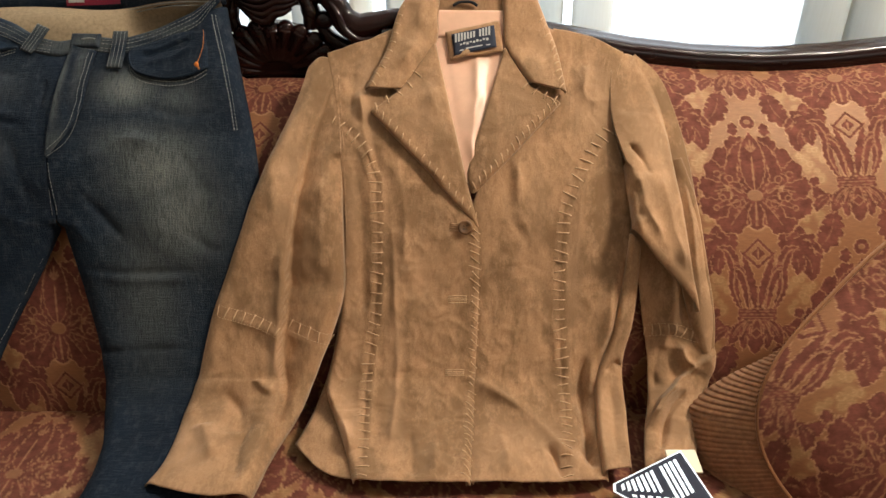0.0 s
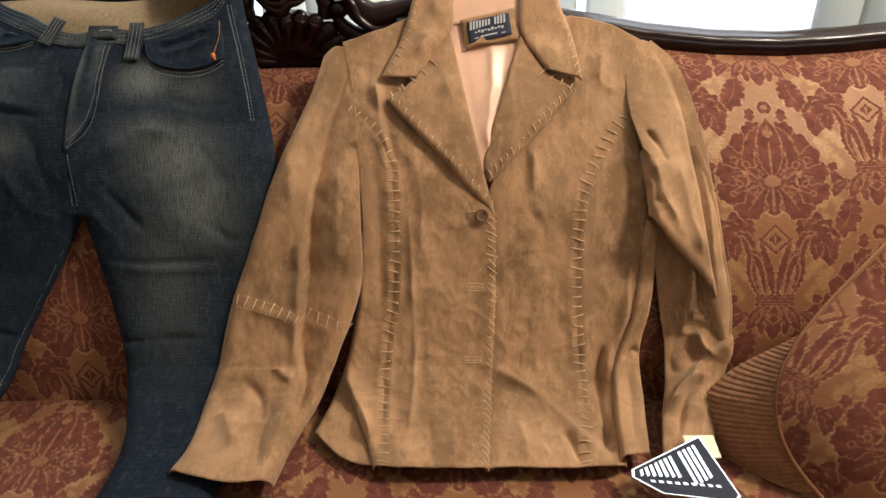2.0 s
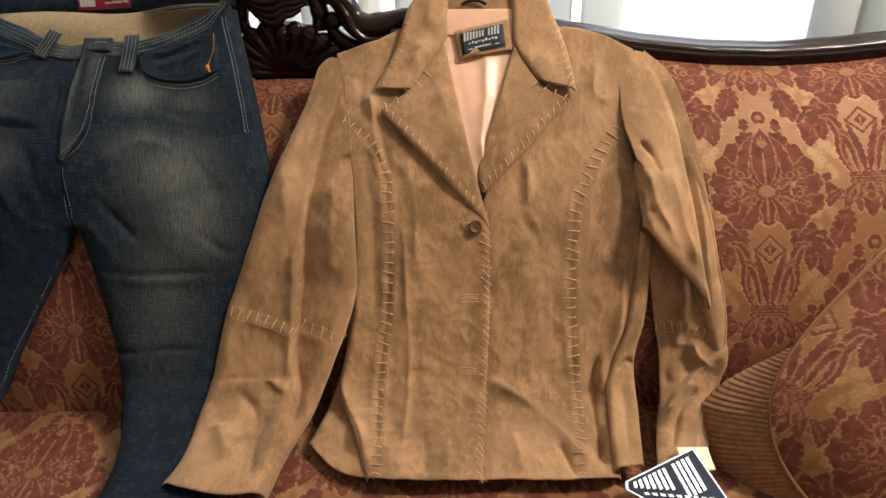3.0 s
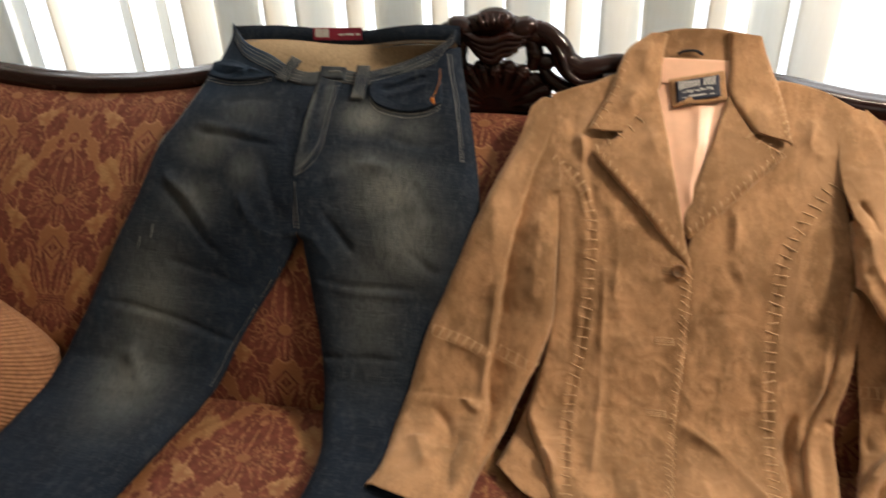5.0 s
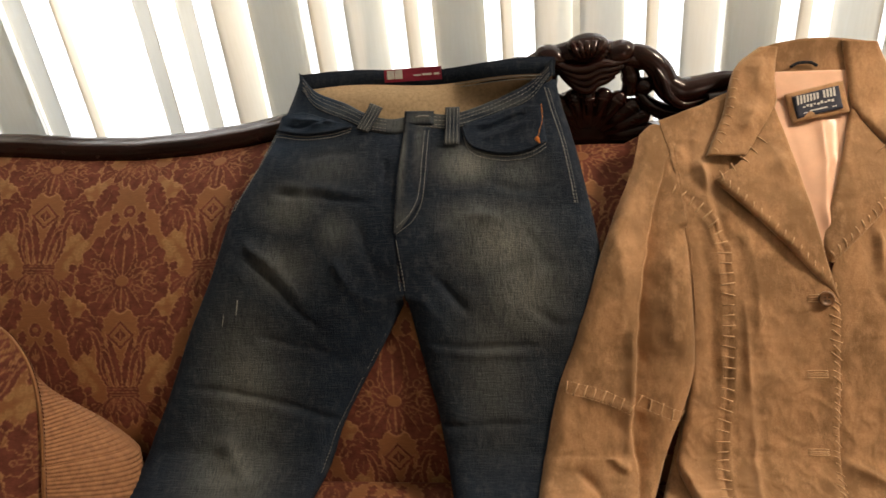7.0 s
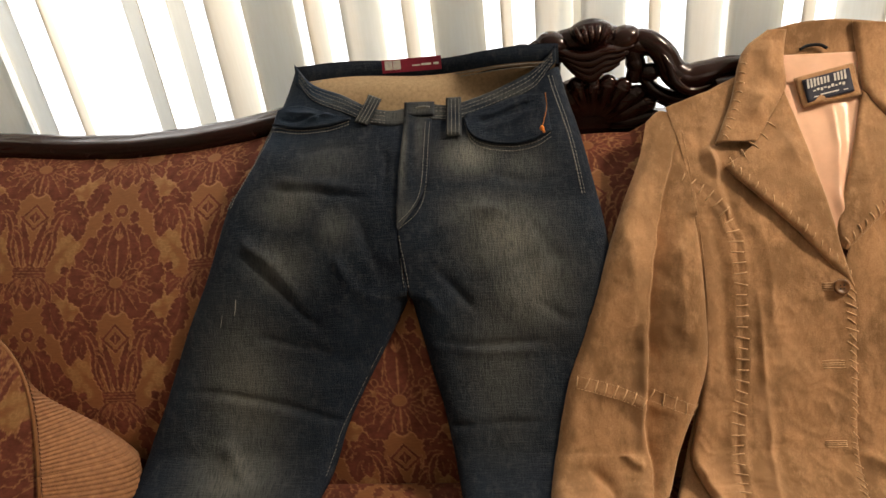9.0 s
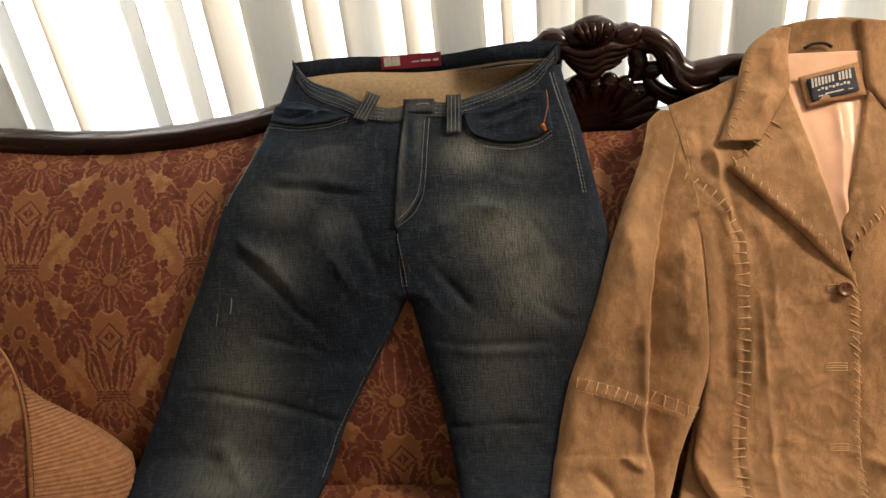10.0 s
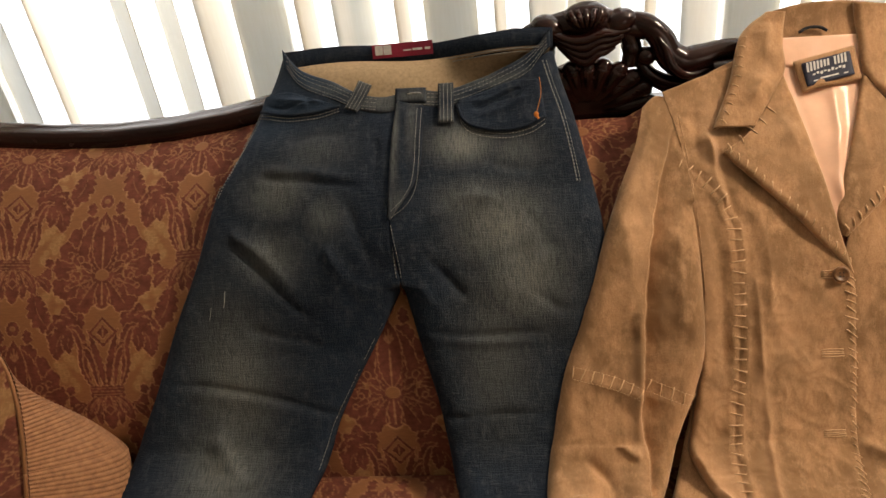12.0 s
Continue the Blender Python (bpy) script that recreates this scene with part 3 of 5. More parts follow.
def woven_cell():
    """Figure, line and sprig over one column of the cloth, mirrored about its axis and closed in height."""
    b = Brocade()
    for k in (-1, 0, 1):
        sheaf(b, 0.225 + REPEAT_V * (k - 1))
        palmette(b, REPEAT_V * k)
    rows = int(round(REPEAT_V / CELL))
    first = int(round(0.09 / CELL))
    cell = np.stack([b.dark, b.line, b.sprig * (1 - b.dark)], -1)[first:first + rows]
    return cell


CELL_MAP = woven_cell()


def weave(u, v):
    """The damask at u along and v up the cloth, in metres: columns half a repeat apart, each dropped by half."""
    rows, cols = CELL_MAP.shape[:2]
    out = np.zeros(u.shape + (3,))
    for du, dv in ((0.0, 0.0), (0.5, 0.5)):
        x = np.abs((u / REPEAT_U - du + 0.5) % 1.0 - 0.5) * REPEAT_U / CELL
        y = ((v / REPEAT_V - dv + 0.5) % 1.0) * rows
        i0, j0 = np.floor(x).astype(int), np.floor(y).astype(int)
        fx, fy = (x - i0)[..., None], (y - j0)[..., None]
        keep = (x < cols - 2)[..., None]
        i0 = np.clip(i0, 0, cols - 2)
        j0, j1 = j0 % rows, (j0 + 1) % rows
        val = (CELL_MAP[j0, i0] * (1 - fx) + CELL_MAP[j0, i0 + 1] * fx) * (1 - fy) + (CELL_MAP[j1, i0] * (1 - fx) + CELL_MAP[j1, i0 + 1] * fx) * fy
        out = np.maximum(out, val * keep)
    out[..., 2] *= 1 - out[..., 0]
    return out


# ---- the sofa ----
def rail_top(x):
    """Height of the top of the back rail: dipping either side of the crest."""
    d = np.abs(np.asarray(x, float) - CX)
    z = np.interp(d, [0.0, 0.16, 0.30, 0.40, 0.46, 0.55, 0.65, 0.75, 0.85, 0.95, 1.05, 1.2, 1.35], [0.925, 0.925, 0.935, 0.930, 0.920, 0.903, 0.891, 0.886, 0.890, 0.900, 0.906, 0.895, 0.86])
    return z - 0.012 * (np.asarray(x, float) - CX)


SP = [(0.770, 0.43), (0.778, 0.47), (0.793, 0.53), (0.832, 0.625), (0.884, 0.715), (0.946, 0.795), (1.006, 0.858), (1.050, 0.893), (1.078, 0.905)]


def sofa():
    root = thing("sofa", "carved dark wood sofa upholstered in burgundy and gold damask", "sofa", at=(CX, 0.7, 0.0))

    def local(v):
        return [(a - CX, b - 0.7, c) for a, b, c in v]

    # back upholstery, fuller in the middle of each side, its top edge tucked under the rail
    xs = np.concatenate([np.arange(-1.62, -1.44, 0.006), np.arange(-1.44, 0.78, 0.00145), np.arange(0.784, 1.03, 0.006)])
    prof = smooth_line(SP, 410)
    arc = np.concatenate([[0], np.cumsum(np.linalg.norm(np.diff(prof, axis=0), axis=1))])
    t = arc / arc[-1]
    top = rail_top(xs) - 0.030 - 0.050 * np.clip(1.6 - np.abs(xs - CX) / 0.085, 0, 1)
    X = np.repeat(xs[None], len(prof), 0)
    Z = prof[:, 1][:, None] + (top - prof[-1, 1])[None] * np.clip(t, 0, 1)[:, None] ** 1.5
    puff = 0.003 * np.sin(np.pi * t)[:, None] * np.cos((xs - 0.38) * 2.2)[None]
    dip = 0.016 * np.exp(-((xs - CX) / 0.12) ** 2)[None] * t[:, None] ** 2
    Y = prof[:, 0][:, None] - puff + dip + 0 * X
    col = weave(X - 0.410, np.repeat(arc[:, None], len(xs), 1) - 0.350)
    part("back_cushion", local(np.stack([X, Y, Z], -1).reshape(-1, 3)), [f[::-1] for f in grid_faces(len(prof), len(xs))], M_SOFA, root, "burgundy and gold damask back upholstery", colours=col.reshape(-1, 3), attr="weave")

    # seat, crowned, with a rolled front edge
    sx = np.concatenate([np.arange(-1.62, -1.35, 0.01), np.arange(-1.35, 0.60, 0.0026), np.arange(0.606, 1.03, 0.01)])
    line = smooth_line([(0.782, 0.36), (0.778, 0.43), (0.755, 0.446), (0.70, 0.452), (0.60, 0.455), (0.45, 0.455), (0.33, 0.448), (0.275, 0.425), (0.262, 0.38), (0.262, 0.28)], 240)
    sarc = np.concatenate([[0], np.cumsum(np.linalg.norm(np.diff(line, axis=0), axis=1))])
    SX = np.repeat(sx[None], len(line), 0)
    scol = weave(SX + 0.330, np.repeat(-sarc[:, None], len(sx), 1) + 0.215)
    SZ = line[:, 1][:, None] - 0.006 * np.clip(np.abs(SX - CX) / 1.2, 0, 1) ** 2
    SY = np.repeat(line[:, 0][:, None], len(sx), 1)
    part("seat_cushion", local(np.stack([SX, SY, SZ], -1).reshape(-1, 3)), grid_faces(len(line), len(sx)), M_SOFA, root, "burgundy and gold damask seat", colours=scol.reshape(-1, 3), attr="weave")
    # hidden body under the upholstery
    part("seat_base", local(box((-1.6, 0.275, 0.16), (1.0, 0.80, 0.36))[0]), box((0, 0, 0), (1, 1, 1))[1], M_WOOD, root, smooth=False)
    part("back_board", local(box((-1.6, 1.105, 0.16), (1.0, 1.125, 0.86))[0]), box((0, 0, 0), (1, 1, 1))[1], M_WOOD, root, smooth=False)
    for lx, ly in ((-1.52, 0.33), (0.92, 0.33), (-1.52, 1.08), (0.92, 1.08)):
        part("leg", *tube([(lx - CX, ly - 0.7, 0.0), (lx - CX, ly - 0.7, 0.08), (lx - CX, ly - 0.7, 0.17)], [0.022, 0.03, 0.04], 12, 12, flat_axis=(1, 0, 0)), M_WOOD, root)

    # moulded rail either side of the crest: a flat face, a bead on top, a lip at the back
    section = [(-0.012, -0.040), (-0.022, -0.034), (-0.026, -0.020), (-0.024, -0.008), (-0.014, -0.002), (-0.004, -0.004), (0.0, -0.001), (0.008, 0.0), (0.016, -0.003), (0.018, -0.012), (0.014, -0.040)]
    for lo, hi in ((-1.62, CX - 0.17), (CX + 0.17, 1.03)):
        rx = np.linspace(lo, hi, 120)
        verts = [(x, 1.098 + sy, z + sz) for x, z in zip(rx, rail_top(rx)) for sy, sz in section]
        part("back_rail", local(verts), [f[::-1] for f in grid_faces(len(rx), len(section))], M_WOOD, root, "dark polished wood rail")

    # pierced crest: shell, scalloped top, hanging drapery, scrolls running into the rails
    Y0 = 1.108
    for k in range(11):
        a = radians(10 + 16 * k)
        cx, cz, reach = CX - 0.004, 0.846, 0.080 + 0.012 * abs(math.cos(a))
        p0 = (cx + 0.010 * math.cos(a), Y0 + 0.006, cz + 0.010 * math.sin(a))
        p1 = (cx + reach * math.cos(a), Y0 - 0.006, cz + reach * 0.93 * math.sin(a))
        flute = [tube([p0, ((p0[0] + p1[0]) / 2, Y0 - 0.004, (p0[2] + p1[2]) / 2), p1], [0.004, 0.0105, 0.0140], 10, 16, 0.75), ball((p1[0], Y0 - 0.005, p1[2]), 0.0140, 0.0110, 0.0130, 10, 14)]
        v, f = merged(flute)
        part("shell_flute", local(v), f, M_WOOD, root)
    n = 48
    ring = [(CX - 0.004 + 0.092 * math.cos(radians(a)), 0.846 + 0.082 * max(-0.25, math.sin(radians(a)))) for a in np.linspace(-14, 194, n)]
    verts = [(x, y, z) for y in (Y0 + 0.004, Y0 + 0.018) for x, z in ring]
    faces = [tuple(range(n))[::-1], tuple(range(n, 2 * n))] + [(i, (i + 1) % n, n + (i + 1) % n, n + i) for i in range(n)]
    part("crest_panel", local(verts), faces, M_WOOD, root, smooth=False)
    part("crest_panel", local(box((CX - 0.17, Y0 - 0.004, 0.822), (CX + 0.17, Y0 + 0.016, 0.868))[0]), box((0, 0, 0), (1, 1, 1))[1], M_WOOD, root, smooth=False)
    # scalloped top: one broad lobe between two pairs of smaller ones, all in one body
    part("crest_arch", *(lambda m: (local(m[0]), m[1]))(tube([(CX - 0.094, Y0, 0.966), (CX - 0.060, Y0, 0.980), (CX - 0.030, Y0, 0.986), (CX - 0.004, Y0 - 0.003, 0.989), (CX + 0.024, Y0, 0.984), (CX + 0.050, Y0, 0.976), (CX + 0.080, Y0, 0.968)], [0.014, 0.018, 0.019, 0.022, 0.019, 0.018, 0.015], 16, 60, 0.85)), M_WOOD, root)
    for dx, z, rx, rz, turn in ((-0.058, 0.984, 0.026, 0.018, -0.35), (-0.005, 0.994, 0.034, 0.022, 0.0), (0.040, 0.983, 0.026, 0.019, 0.35), (-0.100, 0.972, 0.024, 0.015, -0.35)):
        part("carved_lobe", *(lambda m: (local(m[0]), m[1]))(ball((CX + dx, Y0 - 0.004, z), rx, 0.020, rz, 14, 22, turn)), M_WOOD, root)
    web = [tube([(CX - 0.060, Y0 + 0.004, 0.966), (CX - 0.005, Y0 + 0.004, 0.970), (CX + 0.055, Y0 + 0.004, 0.964)], [0.012, 0.020, 0.012], 12, 30, 0.5)]
    part("crest_arch", local(web[0][0]), web[0][1], M_WOOD, root)
    # petals cut into the broad lobe
    for a in (-1.0, -0.55, -0.1, 0.35, 0.8):
        part("carved_ridge", *(lambda m: (local(m[0]), m[1]))(tube([(CX - 0.004 + 0.010 * a, Y0 - 0.022, 0.984), (CX - 0.004 + 0.019 * a, Y0 - 0.023, 0.996), (CX - 0.004 + 0.025 * a, Y0 - 0.016, 1.007)], [0.0025, 0.0055, 0.0045], 8, 12)), M_WOOD, root)
    # hanging drapery between the openings: wavy folds that meet in a low point
    for k in range(4):
        w, z0, r = 0.060 - 0.007 * k, 0.975 - 0.0075 * k, 0.0075
        pts = [(CX - 0.005 + w * u, Y0 - 0.013 - 0.004 * math.cos(1.5 * u), z0 + 0.003 - (0.012 + 0.003 * k) * (1 - abs(u)) ** 1.2 + 0.0035 * math.sin(5.0 * u + 0.4)) for u in (-1.0, -0.66, -0.33, 0.0, 0.33, 0.66, 1.0)]
        part("carved_ridge", *(lambda m: (local(m[0]), m[1]))(tube(pts, [0.004, r, r + 0.001, r + 0.001, r, 0.004], 10, 40, 1.5)), M_WOOD, root)
    for mirror in (-1, 1):
        def m(pts):
            return [(CX - 0.002 + mirror * (dx + 0.002), y, z) for dx, y, z in pts]
        scroll = [tube(m([(0.040, Y0, 0.974), (0.062, Y0, 0.980), (0.082, Y0 - 0.004, 0.973), (0.100, Y0 - 0.006, 0.955), (0.112, Y0 - 0.008, 0.932), (0.132, Y0 - 0.008, 0.919), (0.160, Y0 - 0.006, 0.922), (0.195, Y0 - 0.002, 0.928), (0.26, Y0, 0.924)]),
                       [0.014, 0.016, 0.017, 0.019, 0.022, 0.022, 0.019, 0.017, 0.015, 0.014], 16, 80, 0.85)]
        scroll.append(tube(m([(0.090, Y0 - 0.015, 0.966), (0.104, Y0 - 0.022, 0.944), (0.114, Y0 - 0.025, 0.920), (0.136, Y0 - 0.023, 0.904), (0.170, Y0 - 0.014, 0.908), (0.20, Y0 - 0.008, 0.914)]), [0.003, 0.006, 0.0075, 0.007, 0.006, 0.003], 10, 40))
        part("scroll", local(merged(scroll)[0]), merged(scroll)[1], M_WOOD, root, "scrolled crest end carved in dark wood")
        leaf = [ball(m([(0.060, Y0, 0.945)])[0], 0.015, 0.014, 0.020, 10, 14, mirror * 0.3), ball(m([(0.080, Y0 - 0.003, 0.931)])[0], 0.016, 0.013, 0.014, 10, 14), ball(m([(0.088, Y0 + 0.002, 0.898)])[0], 0.014, 0.011, 0.013, 10, 14),
                tube(m([(0.052, Y0, 0.968), (0.060, Y0, 0.945), (0.056, Y0, 0.918)]), [0.013, 0.013, 0.011], 12, 18), tube(m([(0.070, Y0, 0.925), (0.088, Y0, 0.902), (0.115, Y0, 0.886), (0.16, Y0, 0.880)]), [0.008, 0.012, 0.016, 0.020], 10, 24)]
        part("leaf_carving", local(merged(leaf)[0]), merged(leaf)[1], M_WOOD, root)
    return root


sofa()


# ---- bolster pillows: a damask face with piping and a ribbed corduroy side ----
def pillow(centre, half, side, spin, yaw, lean, inner, high, along=0.08, up=0.10, bulge=0.34):
    name = "throw_pillow"
    root = thing(name, "thick throw pillow with damask face and ribbed tan corduroy side", "pillow", "pillows at the sofa ends")
    frame_m = Matrix.Translation(centre) @ Euler((radians(lean), 0, radians(yaw))).to_matrix().to_4x4()

    def place(p):
        w = frame_m @ Vector(p)
        w.z = max(w.z, 0.456 + 0.02 * (0.456 - w.z) if w.z < 0.456 else w.z)
        return tuple(w)

    n, rings = 700, 130

    def outline(a, k):
        c, s = math.cos(a - spin), math.sin(a - spin)
        r = (abs(c) ** 3.2 + abs(s) ** 3.2) ** (-1 / 3.2)
        return k * r * math.cos(a), k * r * math.sin(a)

    verts, uv = [], []
    for i in range(rings + 1):
        k = i / rings
        for j in range(n):
            x, z = outline(2 * math.pi * j / n, half * k)
            y = -0.045 * (1 - k ** 2.6) + 0.004 * math.sin(9 * x + 14 * z)
            verts.append(place((x, y, z)))
            uv.append((x, z))
    uv = np.array(uv)
    part("face", verts, grid_faces(rings + 1, n, True), M_SOFA, root, "burgundy and gold damask pillow face", colours=weave(uv[:, 0] * math.cos(0.5) - uv[:, 1] * math.sin(0.5) + along, uv[:, 0] * math.sin(0.5) + uv[:, 1] * math.cos(0.5) + up), attr="weave")
    loop = [place((*[outline(2 * math.pi * j / 90, half * 1.0)[0]], 0.0, outline(2 * math.pi * j / 90, half * 1.0)[1])) for j in range(91)]
    part("piping", *tube(loop, 0.0028, 7, 180), M_SOFA, root)
    verts = []
    depth, rows, m = side, 36, 2100
    for i in range(rows + 1):
        k = i / rows
        for j in range(m):
            a = 2 * math.pi * j / m
            swell = half * (1.0 - 0.14 * k * k - 0.95 * k * min(1.0, max(0.0, (math.sin(a) - high) / 0.6)) + bulge * math.sin(math.pi * min(1, k * 0.9)) * max(0.0, math.cos(a - inner)) ** 2)
            rib = 0.0022 * abs(math.sin(math.pi * a * half / 0.0052))
            x, z = outline(a, swell + rib)
            verts.append(place((x, 0.004 + k * depth, z)))
    part("side_band", verts, [f[::-1] for f in grid_faces(rows + 1, m, True)], M_CORD, root, "ribbed tan corduroy side band")
    return root


pillow((0.602, 0.630, 0.557), 0.221, 0.17, -0.78, 0, -33, math.pi + 0.55, 0.0)
pillow((-1.276, 0.650, 0.598), 0.218, 0.19, 0.0, 0, -30, -0.42, -0.04, 0.22, 0.09, 0.42)


# ---- the suede jacket ----
def stitch_part(mesh, mat, parent):
    return tagged(part("stitching", *mesh, mat, parent), kind="stuff")


def seam_part(mesh, mat, parent):
    return tagged(part("seam_stitching", *mesh, mat, parent), kind="stuff")


# jacket spots paint lit folds paler; jeans spots are real fading
def wear_and_lit_spots(x, s, spots):
    r = np.zeros(x.shape)
    for cx, cs, a, b, k in spots:
        r = np.maximum(r, k * np.exp(-((x - cx) / a) ** 2 - ((s - cs) / b) ** 2))
    z = np.zeros(x.shape)
    return np.stack([r, z, z], -1).reshape(-1, 3)


def jacket():
    root = thing("suede_jacket", "tan suede blazer with whip-stitched seams lying against the sofa back", "jacket")
    seam_l = [(-0.190, 0.386), (-0.163, 0.361), (-0.142, 0.332), (-0.131, 0.295), (-0.128, 0.230), (-0.129, 0.174), (-0.133, 0.102), (-0.143, 0.039), (-0.146, -0.033), (-0.140, -0.150)]
    seam_r = [(0.200, 0.362), (0.178, 0.335), (0.154, 0.294), (0.138, 0.254), (0.132, 0.211), (0.127, 0.147), (0.127, 0.084), (0.129, 0.020), (0.130, -0.056), (0.120, -0.149)]
    # side panels: the one by the tag stands proud of the front, the other tucks in under it
    side = Cloth([(0.226, 0.215), (0.216, 0.147), (0.200, 0.077), (0.176, 0.010), (0.169, -0.072), (0.165, -0.148)], [(0.242, 0.198), (0.236, 0.131), (0.228, 0.085), (0.214, 0.033), (0.212, -0.051), (0.204, -0.141)],
                 rows=150, cols=30, base=0.017, full=0.013, edge=0.007, rough=0.0020, seed=14, scale=60, folds=[([(0.19, 0.020), (0.20, 0.035), (0.213, 0.030)], -0.004, 0.006), ([(0.195, 0.0), (0.192, -0.07), (0.186, -0.14)], -0.003, 0.010)])
    side.build("side_panel", M_SUEDE, root, colours=wear_and_lit_spots(side.x, side.s, [(0.19, -0.06, 0.03, 0.07, 0.6)]))
    tuck = Cloth([(-0.183, 0.130), (-0.195, 0.052), (-0.217, -0.021), (-0.241, -0.084)], [(-0.170, 0.130), (-0.182, 0.030), (-0.165, -0.060), (-0.142, -0.147)], bottom=[(-0.241, -0.084), (-0.203, -0.126), (-0.171, -0.143), (-0.142, -0.147)],
                 rows=70, cols=30, base=0.000, full=0.004, edge=0.012, rough=0.0016, seed=15, lift=lambda x, s, u, v: 0.009 * u)
    tuck.build("side_panel", M_SUEDE, root, colours=wear_and_lit_spots(tuck.x, tuck.s, []))
    # front: the half that lies under, then the buttoning half over it
    fr = Cloth([(0.13, 0.525), (0.058, 0.383), (0.017, 0.289), (0.002, 0.23), (0.000, 0.127), (-0.004, 0.021), (-0.008, -0.155)],
               [(0.230, 0.484), (0.209, 0.416), (0.208, 0.362), (0.220, 0.305), (0.228, 0.226), (0.226, 0.171), (0.214, 0.099), (0.190, 0.030), (0.182, -0.020), (0.180, -0.085), (0.174, -0.150)],
               top=[(0.13, 0.525), (0.185, 0.510), (0.230, 0.484)], bottom=[(-0.008, -0.155), (0.082, -0.157), (0.150, -0.155), (0.174, -0.150)], rows=260, cols=130, base=0.008, full=0.011, edge=0.03, flat_right=0.24,
               folds=[(seam_r, -0.0011, 0.0032), ([(x + 0.009, q) for x, q in seam_r], 0.0008, 0.006), ([(x - 0.009, q) for x, q in seam_r], 0.0008, 0.006), ([(0.060, 0.335), (0.056, 0.300), (0.061, 0.244), (0.082, 0.200)], -0.0045, 0.007), ([(0.072, 0.330), (0.070, 0.270), (0.085, 0.215)], 0.003, 0.012),
                      ([(0.190, 0.330), (0.172, 0.270), (0.165, 0.200)], -0.0045, 0.008), ([(0.178, 0.320), (0.160, 0.270), (0.152, 0.200)], 0.003, 0.008), ([(0.205, 0.180), (0.195, 0.090), (0.172, 0.030), (0.160, -0.020)], 0.007, 0.012), ([(0.168, 0.060), (0.155, -0.02), (0.156, -0.140)], -0.010, 0.010),
                      ([(0.005, 0.012), (0.060, -0.030), (0.105, -0.085), (0.140, -0.140)], 0.005, 0.012), ([(0.162, 0.515), (0.152, 0.450), (0.150, 0.420), (0.180, 0.385)], -0.006, 0.010), ([(0.175, 0.47), (0.168, 0.42), (0.190, 0.395)], 0.005, 0.010), ([(0.120, 0.40), (0.107, 0.34)], -0.005, 0.009),
                      ([(0.04, 0.165), (0.08, 0.172), (0.115, 0.160)], -0.0012, 0.004), ([(0.04, -0.08), (0.05, -0.15)], 0.0025, 0.010), ([(0.10, -0.10), (0.118, -0.155)], -0.004, 0.006)],
               rough=0.0027, seed=3, scale=64)
    fr.build("front_panel", M_SUEDE, root, colours=wear_and_lit_spots(fr.x, fr.s, [(0.06, -0.10, 0.06, 0.04, 0.5), (0.11, -0.13, 0.04, 0.03, 0.5), (0.18, 0.40, 0.03, 0.06, 0.6), (0.095, 0.30, 0.02, 0.1, 0.3), (0.150, 0.20, 0.012, 0.12, 0.35)]))
    fl = Cloth([(-0.204, 0.492), (-0.189, 0.419), (-0.182, 0.354), (-0.180, 0.311), (-0.180, 0.231), (-0.182, 0.151), (-0.184, 0.103), (-0.196, 0.040), (-0.203, -0.006), (-0.182, -0.066), (-0.163, -0.119), (-0.152, -0.155)],
               [(-0.095, 0.525), (-0.052, 0.402), (-0.021, 0.305), (0.014, 0.228), (0.015, 0.127), (0.009, 0.021), (-0.002, -0.158)],
               top=[(-0.204, 0.492), (-0.150, 0.510), (-0.095, 0.525)], bottom=[(-0.152, -0.155), (-0.097, -0.158), (-0.002, -0.158)], rows=260, cols=130, base=0.012, full=0.010, edge=0.010, flat_left=0.26,
               folds=[(seam_l, -0.0011, 0.0032), ([(x + 0.009, q) for x, q in seam_l], 0.0010, 0.006), ([(x - 0.009, q) for x, q in seam_l], 0.0008, 0.006), ([(-0.160, 0.32), (-0.150, 0.24), (-0.152, 0.10)], -0.0035, 0.009), ([(-0.108, 0.24), (-0.103, 0.05), (-0.108, -0.12)], 0.004, 0.007),
                      ([(-0.198, -0.006), (-0.176, -0.060), (-0.158, -0.115)], 0.009, 0.009), ([(-0.139, 0.404), (-0.134, 0.352), (-0.122, 0.303)], -0.006, 0.007), ([(-0.153, 0.43), (-0.147, 0.37), (-0.135, 0.32)], 0.006, 0.010), ([(-0.165, 0.46), (-0.168, 0.40)], -0.004, 0.009),
                      ([(-0.10, 0.33), (-0.09, 0.25), (-0.092, 0.17)], 0.003, 0.012), ([(-0.05, -0.06), (-0.045, -0.15)], 0.003, 0.010), ([(-0.08, -0.08), (-0.075, -0.155)], -0.003, 0.008)],
               rough=0.0027, seed=7, scale=64)
    fl.build("front_panel", M_SUEDE, root, colours=wear_and_lit_spots(fl.x, fl.s, [(-0.168, -0.06, 0.025, 0.06, 0.7), (-0.145, 0.41, 0.02, 0.08, 0.5), (-0.07, 0.16, 0.03, 0.05, 0.35), (-0.106, 0.02, 0.010, 0.14, 0.5), (-0.165, 0.16, 0.012, 0.2, 0.3)]))
